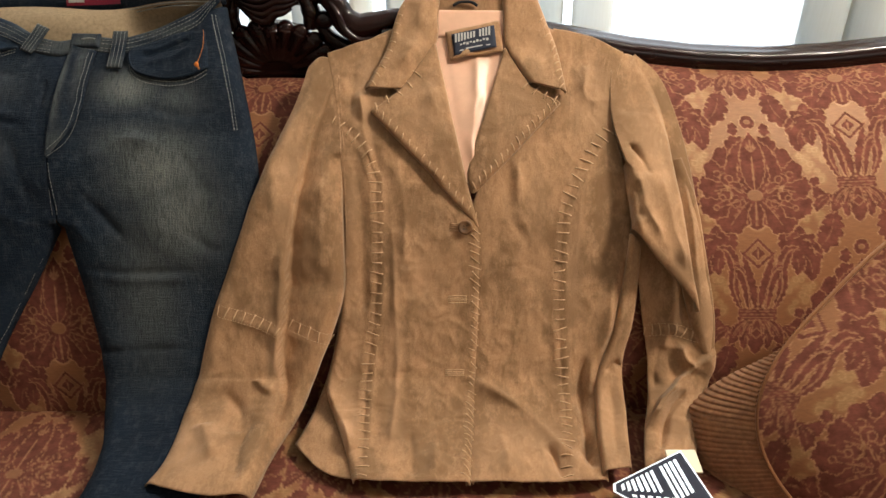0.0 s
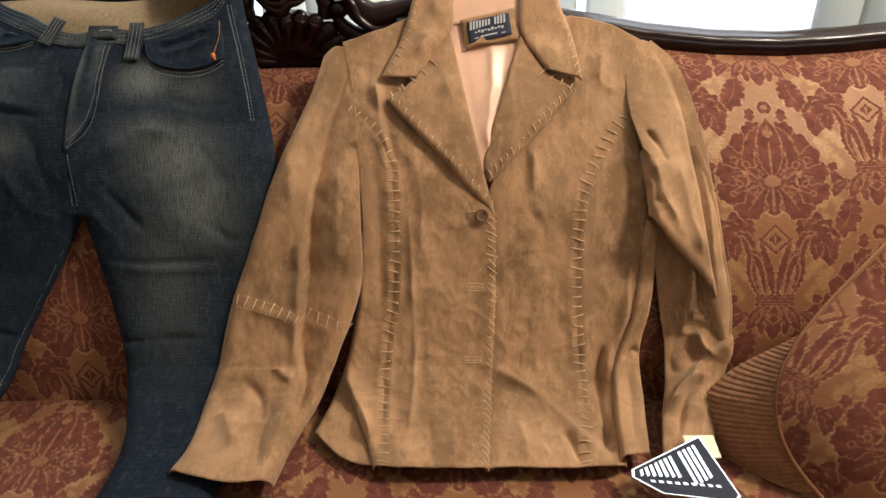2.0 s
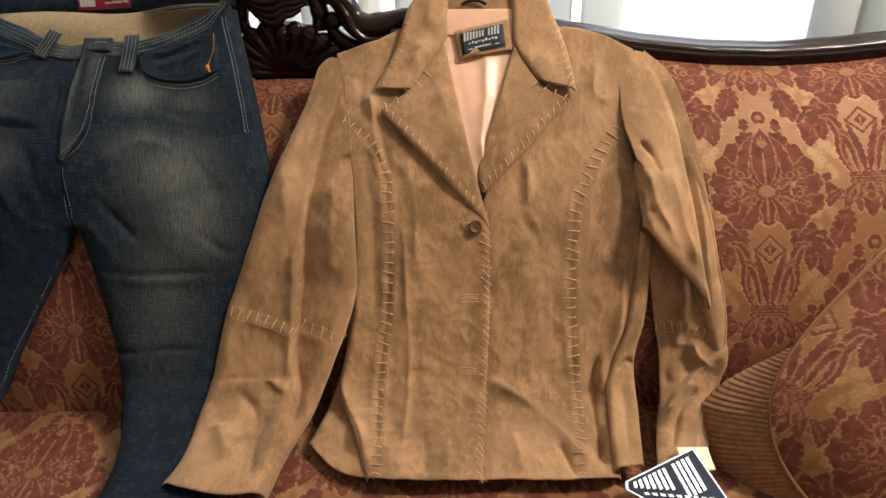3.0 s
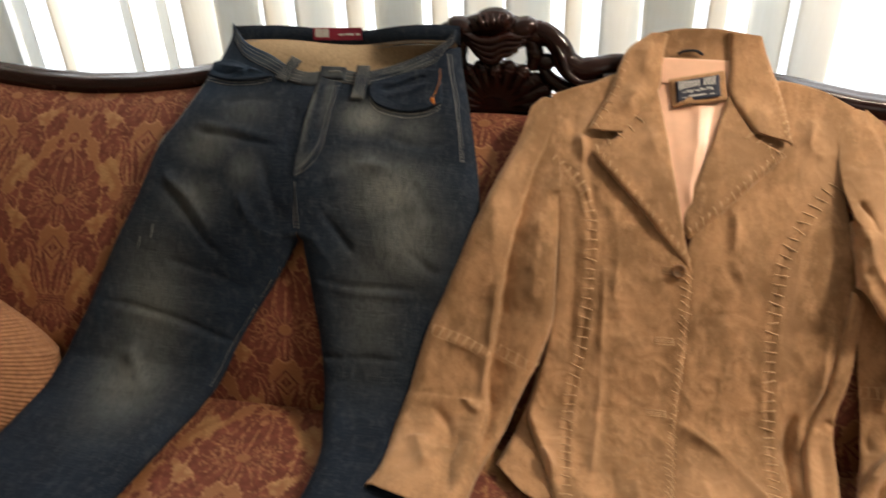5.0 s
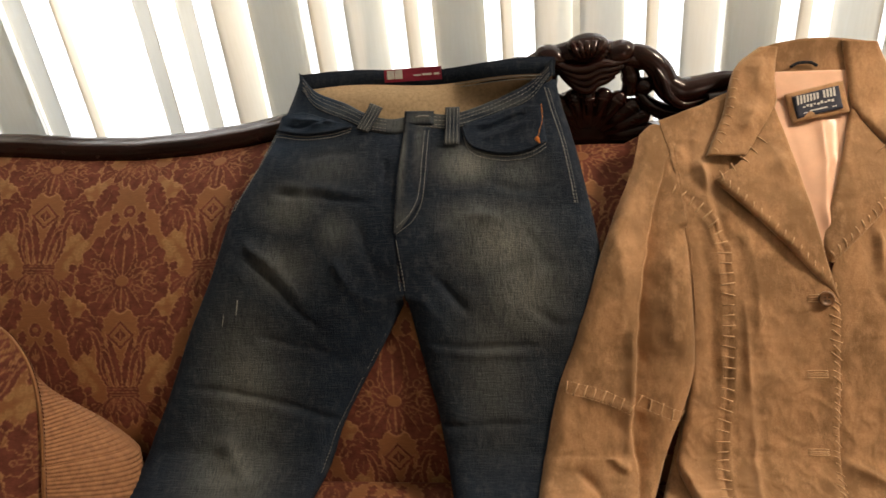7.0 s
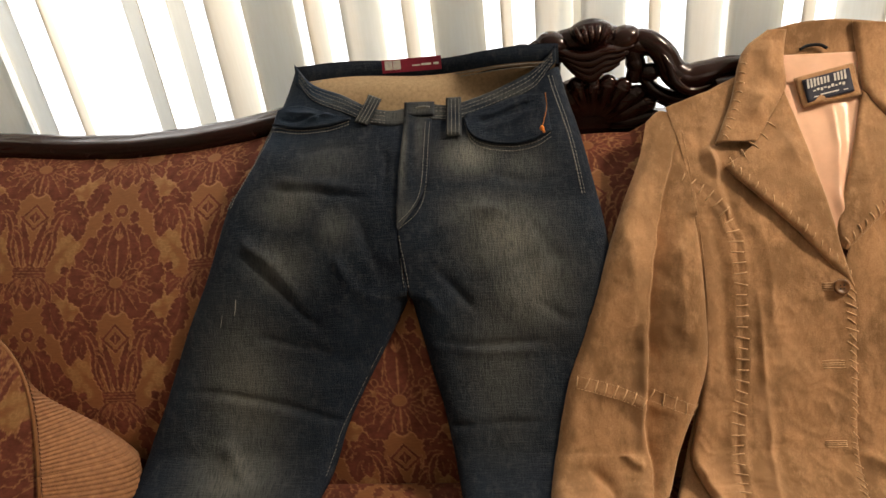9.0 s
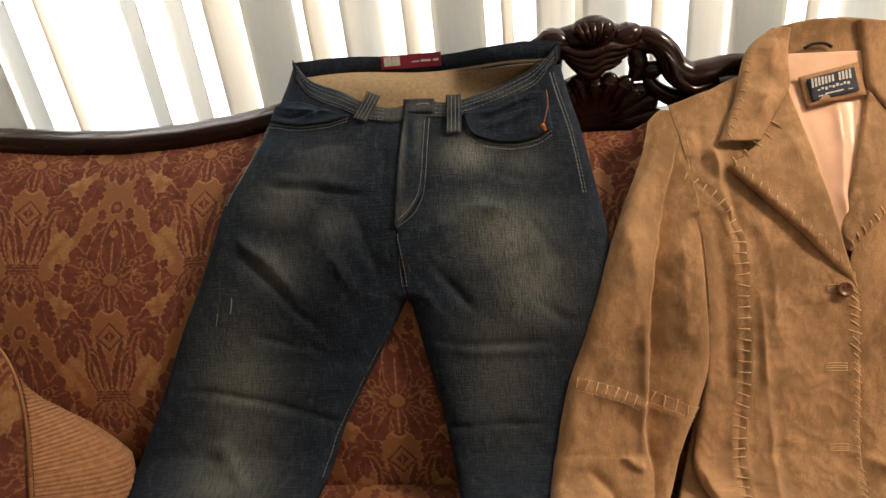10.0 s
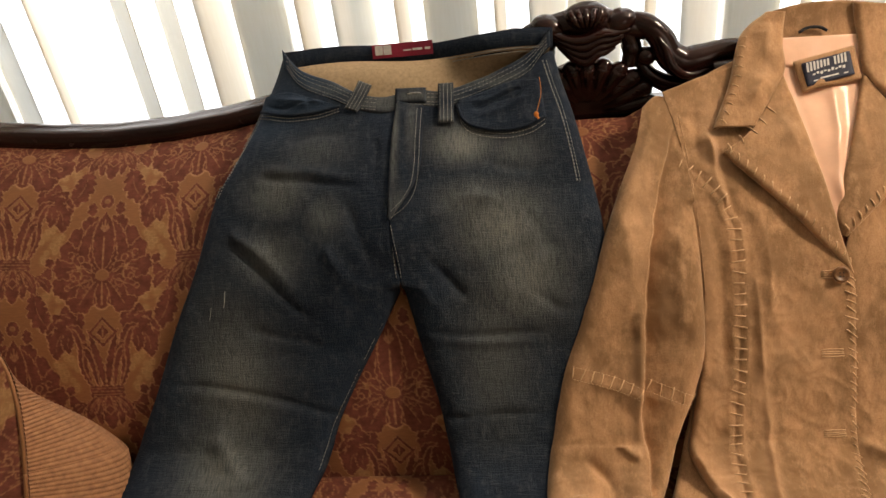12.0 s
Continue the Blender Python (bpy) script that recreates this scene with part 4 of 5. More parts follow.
    # back yoke with the satin lining seen in the neck
    yoke = Cloth([(-0.200, 0.478), (-0.15, 0.40)], [(0.225, 0.472), (0.17, 0.40)], top=[(-0.200, 0.478), (-0.13, 0.52), (-0.05, 0.545), (0.06, 0.545), (0.14, 0.518), (0.225, 0.472)], bottom=[(-0.15, 0.40), (0.01, 0.38), (0.17, 0.40)], rows=20, cols=40, base=0.008, full=0.004, rough=0.001)
    yoke.build("back_yoke", M_SUEDE, root, colours=wear_and_lit_spots(yoke.x, yoke.s, []))
    lin = Cloth([(-0.050, 0.552), (-0.045, 0.47), (-0.025, 0.38), (-0.004, 0.290)], [(0.062, 0.548), (0.058, 0.47), (0.035, 0.38), (0.008, 0.290)], rows=80, cols=40, base=0.017, full=0.002, edge=0.01,
                folds=[([(0.018, 0.50), (0.012, 0.40), (0.004, 0.30)], 0.003, 0.012), ([(0.042, 0.50), (0.030, 0.42), (0.014, 0.33)], -0.003, 0.007), ([(-0.028, 0.49), (-0.018, 0.40), (-0.006, 0.33)], -0.0025, 0.008)], rough=0.001, seed=5)
    lin.build("lining", M_LINING, root, "shiny peach satin lining")
    facing = Cloth([(-0.052, 0.556), (-0.048, 0.515)], [(0.066, 0.552), (0.060, 0.508)], rows=12, cols=24, base=0.0205, full=0.001, edge=0.01)
    facing.build("neck_facing", M_LINING, root)
    # collar: stand at the back of the neck and two points
    stand = Cloth([(-0.060, 0.590), (-0.060, 0.545)], [(0.082, 0.592), (0.082, 0.540)], top=[(-0.060, 0.590), (-0.02, 0.598), (0.03, 0.599), (0.082, 0.592)], bottom=[(-0.060, 0.545), (0.0, 0.547), (0.082, 0.540)], rows=16, cols=30, base=0.014, full=0.004, edge=0.008, rough=0.0015, seed=4)
    stand.build("collar_stand", M_SUEDE, root, colours=wear_and_lit_spots(stand.x, stand.s, []))
    loop = [drape(x, s, 0.002) for x, s in ((-0.018, 0.560), (-0.008, 0.565), (0.008, 0.565), (0.018, 0.559))]
    part("hanging_loop", *tube(loop, 0.0022, 7, 14), M_BLACK, root, "dark hanging loop")
    cl = Cloth([(-0.060, 0.592), (-0.095, 0.562), (-0.117, 0.492), (-0.146, 0.428)], [(-0.034, 0.590), (-0.040, 0.545), (-0.044, 0.500), (-0.090, 0.426)], rows=70, cols=36, base=0.022, full=0.008, edge=0.010,
               folds=[([(-0.06, 0.58), (-0.075, 0.50), (-0.10, 0.45)], 0.004, 0.02)], rough=0.002, seed=9, lift=lambda x, s, u, v: 0.006 * v)
    cl.build("collar", M_SUEDE, root, thick=0.003, colours=wear_and_lit_spots(cl.x, cl.s, [(-0.08, 0.55, 0.03, 0.06, 0.4)]))
    cr = Cloth([(0.052, 0.594), (0.056, 0.545), (0.058, 0.493), (0.090, 0.432)], [(0.100, 0.588), (0.118, 0.535), (0.133, 0.487), (0.143, 0.417)], rows=70, cols=36, base=0.022, full=0.008, edge=0.010, rough=0.002, seed=10, lift=lambda x, s, u, v: 0.006 * v)
    cr.build("collar", M_SUEDE, root, thick=0.003, colours=wear_and_lit_spots(cr.x, cr.s, [(0.11, 0.50, 0.02, 0.06, 0.4)]))
    stitch_part(merged([stitches(cl, [(-0.096, 0.560), (-0.113, 0.492), (-0.136, 0.436)], 10, 0.010, 0.35, seed=2, shift=0.004, thick=0.0008), stitches(cr, [(0.114, 0.535), (0.129, 0.487), (0.138, 0.425)], 10, 0.012, -0.6, seed=3, shift=-0.003, thick=0.0008)]), M_THREAD, root)
    # lapels
    ll = Cloth([(-0.138, 0.392), (-0.067, 0.317), (-0.022, 0.265), (0.013, 0.226)], [(-0.044, 0.503), (-0.020, 0.381), (0.000, 0.287), (0.0155, 0.226)], top=[(-0.138, 0.392), (-0.092, 0.428), (-0.044, 0.503)], rows=90, cols=50, base=0.030, full=0.006, edge=0.008,
               folds=[([(-0.06, 0.44), (-0.03, 0.36), (0.0, 0.28)], 0.003, 0.02)], rough=0.0022, seed=12, lift=lambda x, s, u, v: -0.012 * v ** 3 - 0.004 * u)
    ll.build("lapel", M_SUEDE, root, thick=0.003, colours=wear_and_lit_spots(ll.x, ll.s, [(-0.05, 0.40, 0.05, 0.05, 0.35)]))
    lr = Cloth([(0.056, 0.495), (0.027, 0.396), (0.000, 0.311), (0.004, 0.276)], [(0.134, 0.402), (0.072, 0.335), (0.035, 0.298), (0.009, 0.274)], top=[(0.056, 0.495), (0.090, 0.432), (0.134, 0.402)], rows=90, cols=50, base=0.026, full=0.006, edge=0.008, rough=0.0022, seed=13, lift=lambda x, s, u, v: -0.008 * v ** 3 - 0.004 * (1 - u))
    lr.build("lapel", M_SUEDE, root, thick=0.003, colours=wear_and_lit_spots(lr.x, lr.s, [(0.07, 0.41, 0.04, 0.05, 0.3)]))
    stitch_part(merged([stitches(ll, [(-0.131, 0.392), (-0.067, 0.323), (-0.018, 0.268), (0.008, 0.240)], 16, 0.0095, -0.5, seed=5, shift=0.0045, thick=0.0008), stitches(ll, [(-0.128, 0.398), (-0.092, 0.424), (-0.070, 0.448)], 5, 0.016, 0.1, seed=6),
                               stitches(lr, [(0.127, 0.400), (0.072, 0.341), (0.038, 0.307), (0.012, 0.282)], 16, 0.0115, 0.5, seed=7, shift=-0.004), stitches(lr, [(0.086, 0.430), (0.125, 0.405)], 4, 0.016, 0.0, seed=8)]), M_THREAD, root)
    # princess seams, front edge
    stitch_part(stitches(fl, seam_l, 40, 0.0165, 0.0, seed=21), M_THREAD, root)
    stitch_part(stitches(fr, seam_r, 40, 0.0185, 0.0, seed=22), M_THREAD, root)
    stitch_part(stitches(fl, [(0.009, 0.222), (0.010, 0.127), (0.006, 0.021), (-0.001, -0.060), (-0.006, -0.15)], 36, 0.018, 0.65, seed=23), M_THREAD, root)
    # button and buttonholes
    bx, bs = -0.004, 0.226
    bh = fl.rise(bx, bs)
    centre, up = drape(bx, bs, bh + 0.003), drape(bx, bs, bh + 0.010)
    q = (Vector(up) - Vector(centre)).to_track_quat("Z", "Y").to_matrix().to_4x4()
    bm_v, bm_f = [], []
    for k, (r, z) in enumerate(((0.0, 0.0025), (0.006, 0.0022), (0.0072, 0.0036), (0.0092, 0.0036), (0.0104, 0.002), (0.0104, 0.0), (0.0, 0.0))):
        for j in range(28):
            a = 2 * math.pi * j / 28
            bm_v.append(Vector(centre) + q @ Vector((r * math.cos(a), r * math.sin(a), z)))
    part("button", bm_v, grid_faces(7, 28, True), M_BUTTON, root, "round brown four-hole button")
    holes = [tube([Vector(centre) + q @ Vector((dx * 0.0022, dy * 0.0022, 0.002)), Vector(centre) + q @ Vector((dx * 0.0022, dy * 0.0022, 0.0031))], 0.0009, 6, 3, flat_axis=(1, 0, 0.2)) for dx in (-1, 1) for dy in (-1, 1)]
    part("button_holes", *merged(holes), M_BLACK, root)
    for cx, cs in ((-0.012, 0.227), (-0.016, 0.125), (-0.021, 0.022)):
        rows_ = [tube(on(fl, [(cx - 0.014, cs + k), (cx, cs + k * 1.15), (cx + 0.013, cs + k)], 0.0006), 0.0007, 5, 8) for k in (-0.0042, -0.0012, 0.0012, 0.0042)]
        part("buttonhole", *merged(rows_), M_THREAD, root, "corded thread buttonhole")

    # sleeves
    sl = Cloth([(-0.232, 0.474), (-0.247, 0.417), (-0.274, 0.353), (-0.298, 0.291), (-0.321, 0.225), (-0.344, 0.163), (-0.363, 0.110), (-0.378, 0.046), (-0.392, -0.042), (-0.397, -0.130), (-0.410, -0.173)],
               [(-0.194, 0.482), (-0.180, 0.359), (-0.177, 0.282), (-0.175, 0.208), (-0.176, 0.139), (-0.192, 0.084), (-0.213, 0.032), (-0.234, -0.035), (-0.254, -0.093), (-0.264, -0.142), (-0.271, -0.187)],
               top=[(-0.232, 0.474), (-0.214, 0.487), (-0.194, 0.482)], bottom=[(-0.410, -0.173), (-0.374, -0.186), (-0.315, -0.197), (-0.271, -0.190)], rows=200, cols=80, base=0.026, full=0.020, edge=0.022,
               folds=[([(-0.196, 0.440), (-0.212, 0.391), (-0.226, 0.347), (-0.237, 0.292), (-0.249, 0.231), (-0.255, 0.154), (-0.262, 0.085), (-0.266, 0.044), (-0.260, -0.008), (-0.265, -0.081), (-0.270, -0.150)], -0.015, 0.034, 1), ([(-0.258, 0.200), (-0.266, 0.085), (-0.272, 0.020)], 0.004, 0.010),
                      ([(-0.345, 0.110), (-0.300, 0.098), (-0.265, 0.086), (-0.205, 0.062)], 0.0018, 0.008), ([(-0.345, 0.0), (-0.315, -0.05), (-0.305, -0.10)], -0.005, 0.014), ([(-0.300, 0.015), (-0.280, -0.005), (-0.266, -0.010)], 0.004, 0.008), ([(-0.36, -0.08), (-0.33, -0.14)], 0.005, 0.016),
                      ([(-0.290, -0.06), (-0.300, -0.12), (-0.292, -0.18)], -0.004, 0.010), ([(-0.205, 0.30), (-0.205, 0.17)], 0.003, 0.012), ([(-0.285, 0.36), (-0.270, 0.27), (-0.275, 0.18)], 0.002, 0.014)], rough=0.0020, seed=31, scale=50, flat_right=0.33, lift=lambda x, s, u, v: -0.024 * np.clip((s - 0.27) / 0.16, 0, 1))
    sl.build("sleeve", M_SUEDE, root, colours=wear_and_lit_spots(sl.x, sl.s, [(-0.36, -0.12, 0.04, 0.06, 0.6), (-0.25, 0.30, 0.02, 0.15, 0.35), (-0.27, 0.05, 0.012, 0.08, 0.5)]))
    for a, b, n in (([(-0.350, 0.116), (-0.318, 0.108), (-0.290, 0.099), (-0.266, 0.088)], 0.016, 8), ([(-0.252, 0.094), (-0.225, 0.084), (-0.196, 0.072)], 0.016, 5)):
        stitch_part(merged([stitches(sl, a, n, b, 0.05, seed=41 + n), run_stitch(sl, [(x, s + 0.008) for x, s in a]), run_stitch(sl, [(x, s - 0.008) for x, s in a])]), M_THREAD, root)
    # the other sleeve is bent: a forearm and shaded underside, an outer strip, and the upper arm folded over them
    under = Cloth([(0.205, 0.300), (0.222, 0.240), (0.237, 0.160), (0.244, 0.096), (0.252, 0.033), (0.246, -0.020), (0.231, -0.083), (0.222, -0.133)], [(0.300, 0.320), (0.318, 0.260), (0.330, 0.190), (0.340, 0.120), (0.342, 0.076), (0.334, 0.019), (0.308, -0.063), (0.290, -0.125), (0.283, -0.156)],
                  rows=200, cols=80, base=0.000, full=0.008, edge=0.014, rough=0.0020, seed=33, scale=55, lift=lambda x, s, u, v: (0.030 * u ** 1.5 - 0.006) * np.clip((s + 0.02) / 0.06, 0, 1) + 0.012 * np.clip(0.05 - s, 0, 0.06) / 0.06,
                  folds=[([(0.345, 0.060), (0.315, 0.038), (0.282, 0.003), (0.252, -0.034), (0.234, -0.075)], 0.013, 0.050, 1), ([(0.296, -0.010), (0.268, -0.050), (0.245, -0.110)], -0.007, 0.006), ([(0.285, 0.0), (0.262, -0.03), (0.245, -0.07)], 0.005, 0.007), ([(0.318, -0.01), (0.292, -0.07), (0.270, -0.13)], 0.004, 0.010),
                         ([(0.295, 0.060), (0.300, 0.040), (0.312, 0.030)], 0.008, 0.008), ([(0.270, 0.055), (0.262, 0.020), (0.258, -0.01)], -0.004, 0.008), ([(0.29, 0.13), (0.278, 0.08), (0.272, 0.04)], 0.004, 0.010), ([(0.245, 0.078), (0.287, 0.078), (0.322, 0.068)], 0.0022, 0.007)])
    under.build("sleeve", M_SUEDE, root, colours=wear_and_lit_spots(under.x, under.s, [(0.27, -0.07, 0.03, 0.05, 0.4)]))
    stitch_part(merged([stitches(under, [(0.248, 0.076), (0.285, 0.078), (0.322, 0.068)], 8, 0.015, 0.0, seed=44), run_stitch(under, [(0.247, 0.084), (0.285, 0.086), (0.322, 0.076)]), run_stitch(under, [(0.249, 0.068), (0.285, 0.070), (0.322, 0.060)])]), M_THREAD, root)
    strip = Cloth([(0.238, 0.474), (0.258, 0.427), (0.272, 0.359), (0.280, 0.279), (0.290, 0.193), (0.304, 0.109), (0.322, 0.045)], [(0.247, 0.484), (0.277, 0.449), (0.295, 0.396), (0.311, 0.321), (0.325, 0.224), (0.336, 0.160), (0.344, 0.089), (0.337, 0.024)],
                  rows=200, cols=30, base=0.016, full=0.016, edge=0.018, rough=0.0016, seed=35, lift=lambda x, s, u, v: -0.022 * np.clip((s - 0.22) / 0.20, 0, 1), scale=50, folds=[([(0.300, 0.30), (0.312, 0.20), (0.322, 0.11)], 0.002, 0.006)])
    strip.build("sleeve", M_SUEDE, root, colours=wear_and_lit_spots(strip.x, strip.s, [(0.33, 0.15, 0.01, 0.1, 0.4)]))
    sr = Cloth([(0.222, 0.478), (0.206, 0.415), (0.207, 0.364), (0.219, 0.306), (0.225, 0.221)], [(0.246, 0.480), (0.269, 0.427), (0.284, 0.359), (0.292, 0.279), (0.302, 0.193), (0.314, 0.107)], top=[(0.222, 0.478), (0.233, 0.483), (0.246, 0.480)],
               bottom=[(0.225, 0.221), (0.251, 0.184), (0.287, 0.144), (0.314, 0.107)], rows=170, cols=60, base=0.022, full=0.026, edge=0.016, flat_left=0.31, rough=0.0018, seed=36, scale=52,
               folds=[([(0.226, 0.340), (0.243, 0.312), (0.250, 0.290)], -0.004, 0.006), ([(0.232, 0.300), (0.240, 0.250), (0.262, 0.205)], 0.004, 0.009), ([(0.262, 0.30), (0.275, 0.23), (0.292, 0.165)], 0.004, 0.010), ([(0.222, 0.380), (0.236, 0.410), (0.250, 0.45)], -0.003, 0.010), ([(0.215, 0.29), (0.228, 0.27), (0.234, 0.23)], -0.006, 0.010)],
               lift=lambda x, s, u, v: -0.029 * np.clip((s - 0.25) / 0.18, 0, 1) + 0.020 * v ** 3 - 0.006 * np.clip((v - 0.94) / 0.06, 0, 1) ** 2)
    sr.build("sleeve", M_SUEDE, root, colours=wear_and_lit_spots(sr.x, sr.s, [(0.26, 0.32, 0.03, 0.10, 0.5), (0.28, 0.22, 0.02, 0.08, 0.4)]), thick=0.004)
    # armhole seams
    for c, pts in ((fr, [(0.210, 0.455), (0.205, 0.40), (0.208, 0.362), (0.219, 0.306), (0.225, 0.255)]), (fl, [(-0.186, 0.455), (-0.178, 0.360), (-0.174, 0.282), (-0.172, 0.208)])):
        part("armhole_seam", *tube(on(c, pts, 0.0002), 0.0009, 6, 40), M_SUEDE, root)

    # woven neck label on a suede patch; the lettering is kept as plain bars
    patch = Cloth([(-0.030, 0.519), (-0.023, 0.474)], [(0.050, 0.535), (0.055, 0.488)], rows=10, cols=16, base=0.026, full=0.0015, edge=0.004, rough=0.001, folds=[([(-0.02, 0.478), (0.01, 0.485)], 0.003, 0.01)])
    patch.build("label_patch", M_SUEDE, root, "suede patch behind the woven label", colours=wear_and_lit_spots(patch.x, patch.s, []))
    lab = Cloth([(-0.021, 0.514), (-0.017, 0.480)], [(0.042, 0.527), (0.045, 0.493)], rows=8, cols=14, base=0.030, full=0.0008, edge=0.003, rough=0.0)
    lab_ob = lab.build("neck_label", M_NAVY, root, "small navy woven label with pale marks", thick=0.0008)
    marks = []

    def mark(x, q, w, tall, lean=0.2):
        corners = [(x - w, q - w * lean - tall), (x + w, q + w * lean - tall), (x + w, q + w * lean + tall), (x - w, q - w * lean + tall)]
        marks.append(([drape(px, pq, 0.0085) for px, pq in corners], [(0, 1, 2, 3)]))

    for k in range(12):
        if k != 7:
            u = (k + 0.6) / 12.6
            mark(-0.017 + 0.056 * u, 0.5065 + 0.012 * u, 0.0014, 0.0046 + 0.005 * abs(u - 0.5))
    for k in range(9):
        mark(-0.007 + 0.0048 * k, 0.4965 + 0.001 * k + 0.0012 * (k % 2), 0.0017, 0.0011 + 0.0005 * (k % 3))
    for x, q, w, tall in ((0.012, 0.4925, 0.012, 0.0010), (-0.006, 0.4875, 0.003, 0.0007), (0.033, 0.4955, 0.003, 0.0007)):
        mark(x, q, w, tall)
    tagged(part("label_mark", *merged(marks), M_SILVER, lab_ob, smooth=False), kind="stuff")
    return root


jacket()


# ---- the hang tag at the cuff: a kite-shaped card with slanted silver bars ----
def hang_tag():
    root = thing("hang_tag", "kite-shaped navy and silver card hang tag above the sofa seat", "tag")
    # held above the cuff, slid along the camera's line of sight
    o, ex, ey = Vector((0.265, 0.631, 0.503)), Vector((-0.092, -0.042, -0.012)), Vector((0.024, -0.088, -0.006))

    def at(a, b, h=0.0):
        p = o + ex * a + ey * b
        return (p.x, p.y, p.z + h)

    shape = [(0, 0), (1, 0.0), (1.04, 0.10), (0.80, 0.50), (0.05, 1.05), (-0.02, 1.0)]
    n = len(shape)

    def plate(k, h0, h1):
        c = (0.42, 0.42)
        pts = [(c[0] + (a - c[0]) * k, c[1] + (b - c[1]) * k) for a, b in shape]
        return [at(a, b, h0) for a, b in pts] + [at(a, b, h1) for a, b in pts], [tuple(range(n))[::-1], tuple(range(n, 2 * n))] + [(i, (i + 1) % n, n + (i + 1) % n, n + i) for i in range(n)]
    part("card", *plate(1.0, 0.0, 0.0016), M_FOIL, root, "silver foil card edge", smooth=False)
    part("card_print", *plate(0.945, 0.0016, 0.0022), M_NAVY, root, "dark navy printed face", smooth=False)
    bars = []
    for k in range(12):
        if k == 7:
            continue
        a0 = 0.92 - k * 0.068
        top = 0.07 + 0.02 * (k / 12)
        low = 0.16 + 0.48 * (k / 11) if k < 8 else 0.62
        low = min(low, 0.80 - 0.52 * max(0, a0 - 0.0))
        bars.append(([at(a0, top, 0.003), at(a0 - 0.042, top, 0.003), at(a0 - 0.042 + 0.02, low, 0.003), at(a0 + 0.02, low, 0.003)], [(0, 1, 2, 3)]))
    for k in range(9):
        a0, b0 = 0.86 - k * 0.085, 0.26 + k * 0.058
        bars.append(([at(a0, b0, 0.003), at(a0 - 0.05, b0 + 0.034, 0.003), at(a0 - 0.05, b0 + 0.075, 0.003), at(a0, b0 + 0.041, 0.003)], [(0, 1, 2, 3)]))
    for v, f in bars:
        part("print_bar", v, f, M_FOIL, root, smooth=False)
    part("tag_stub", *box((0.247, 0.600, 0.4985), (0.285, 0.636, 0.5005)), M_CARD, root, "cream paper stub", smooth=False)
    return root


hang_tag()


# ---- the jeans ----
def jeans():
    root = thing("jeans", "dark washed blue denim jeans with faded thighs laid over the sofa", "jeans")

    def belly(x, s, u, v):
        return 0.030 * np.exp(-((s - 0.36) / 0.17) ** 2) * np.exp(-((x + 0.575) / 0.20) ** 2)

    def belly_end(x, s, u, v):
        return belly(x, s, u, v) + 0.022 * np.clip((x + 0.47) / 0.11, 0, 1) * np.clip((s - 0.36) / 0.12, 0, 1)

    def wear_and_light(c, spots, whites, blue):
        r = wear_and_lit_spots(c.x, c.s, spots)
        g = np.zeros(len(r))
        x, s = c.x.ravel(), c.s.ravel()
        for pts, w in whites:
            d, _, _ = line_dist(x, s, pts)
            g = np.maximum(g, np.clip(1.3 - d / w, 0, 1))
        b = np.zeros(len(r))
        for cx, cs, a, e, k in blue:
            b = np.maximum(b, k * np.exp(-((x - cx) / a) ** 2 - ((s - cs) / e) ** 2))
        return np.stack([r[:, 0], g, b], -1)

    # leg on the darker side of the fly, from waistband to below the seat edge
    left = Cloth([(-0.746, 0.588), (-0.769, 0.535), (-0.786, 0.500), (-0.816, 0.433), (-0.844, 0.384), (-0.861, 0.327), (-0.880, 0.266), (-0.912, 0.190), (-0.945, 0.105), (-0.975, 0.030), (-0.992, -0.05), (-1.00, -0.15), (-1.02, -0.33)],
                 [(-0.569, 0.500), (-0.574, 0.450), (-0.578, 0.403), (-0.583, 0.326), (-0.578, 0.268), (-0.574, 0.240), (-0.596, 0.197), (-0.622, 0.151), (-0.648, 0.106), (-0.676, 0.051), (-0.695, -0.012), (-0.712, -0.06), (-0.735, -0.15), (-0.77, -0.33)],
                 top=[(-0.746, 0.588), (-0.718, 0.552), (-0.668, 0.524), (-0.620, 0.500), (-0.569, 0.500)], rows=220, cols=90, base=0.012, full=0.020, edge=0.035, lift=belly,
                 folds=[([(-0.838, 0.318), (-0.782, 0.273), (-0.736, 0.226), (-0.698, 0.196)], -0.0028, 0.0060), ([(-0.825, 0.330), (-0.765, 0.285), (-0.715, 0.235)], 0.0028, 0.010), ([(-0.775, 0.400), (-0.717, 0.389), (-0.669, 0.381), (-0.608, 0.371)], -0.0024, 0.0050), ([(-0.770, 0.412), (-0.700, 0.398), (-0.630, 0.384)], 0.0016, 0.008),
                        ([(-0.915, 0.115), (-0.829, 0.105), (-0.748, 0.088), (-0.655, 0.058)], -0.0024, 0.0050), ([(-0.90, 0.100), (-0.82, 0.092), (-0.72, 0.068)], 0.0008, 0.010), ([(-0.68, 0.300), (-0.65, 0.255), (-0.612, 0.232)], 0.0026, 0.012), ([(-0.645, 0.36), (-0.62, 0.29), (-0.595, 0.25)], -0.0024, 0.010),
                        ([(-0.74, 0.445), (-0.69, 0.452), (-0.64, 0.446)], -0.0016, 0.006), ([(-0.60, 0.44), (-0.602, 0.36)], -0.0018, 0.008), ([(-0.85, 0.05), (-0.80, -0.06)], 0.005, 0.025), ([(-0.80, 0.19), (-0.74, 0.175), (-0.68, 0.16)], -0.0014, 0.006)], rough=0.0020, seed=51, scale=34, flat_right=0.235)
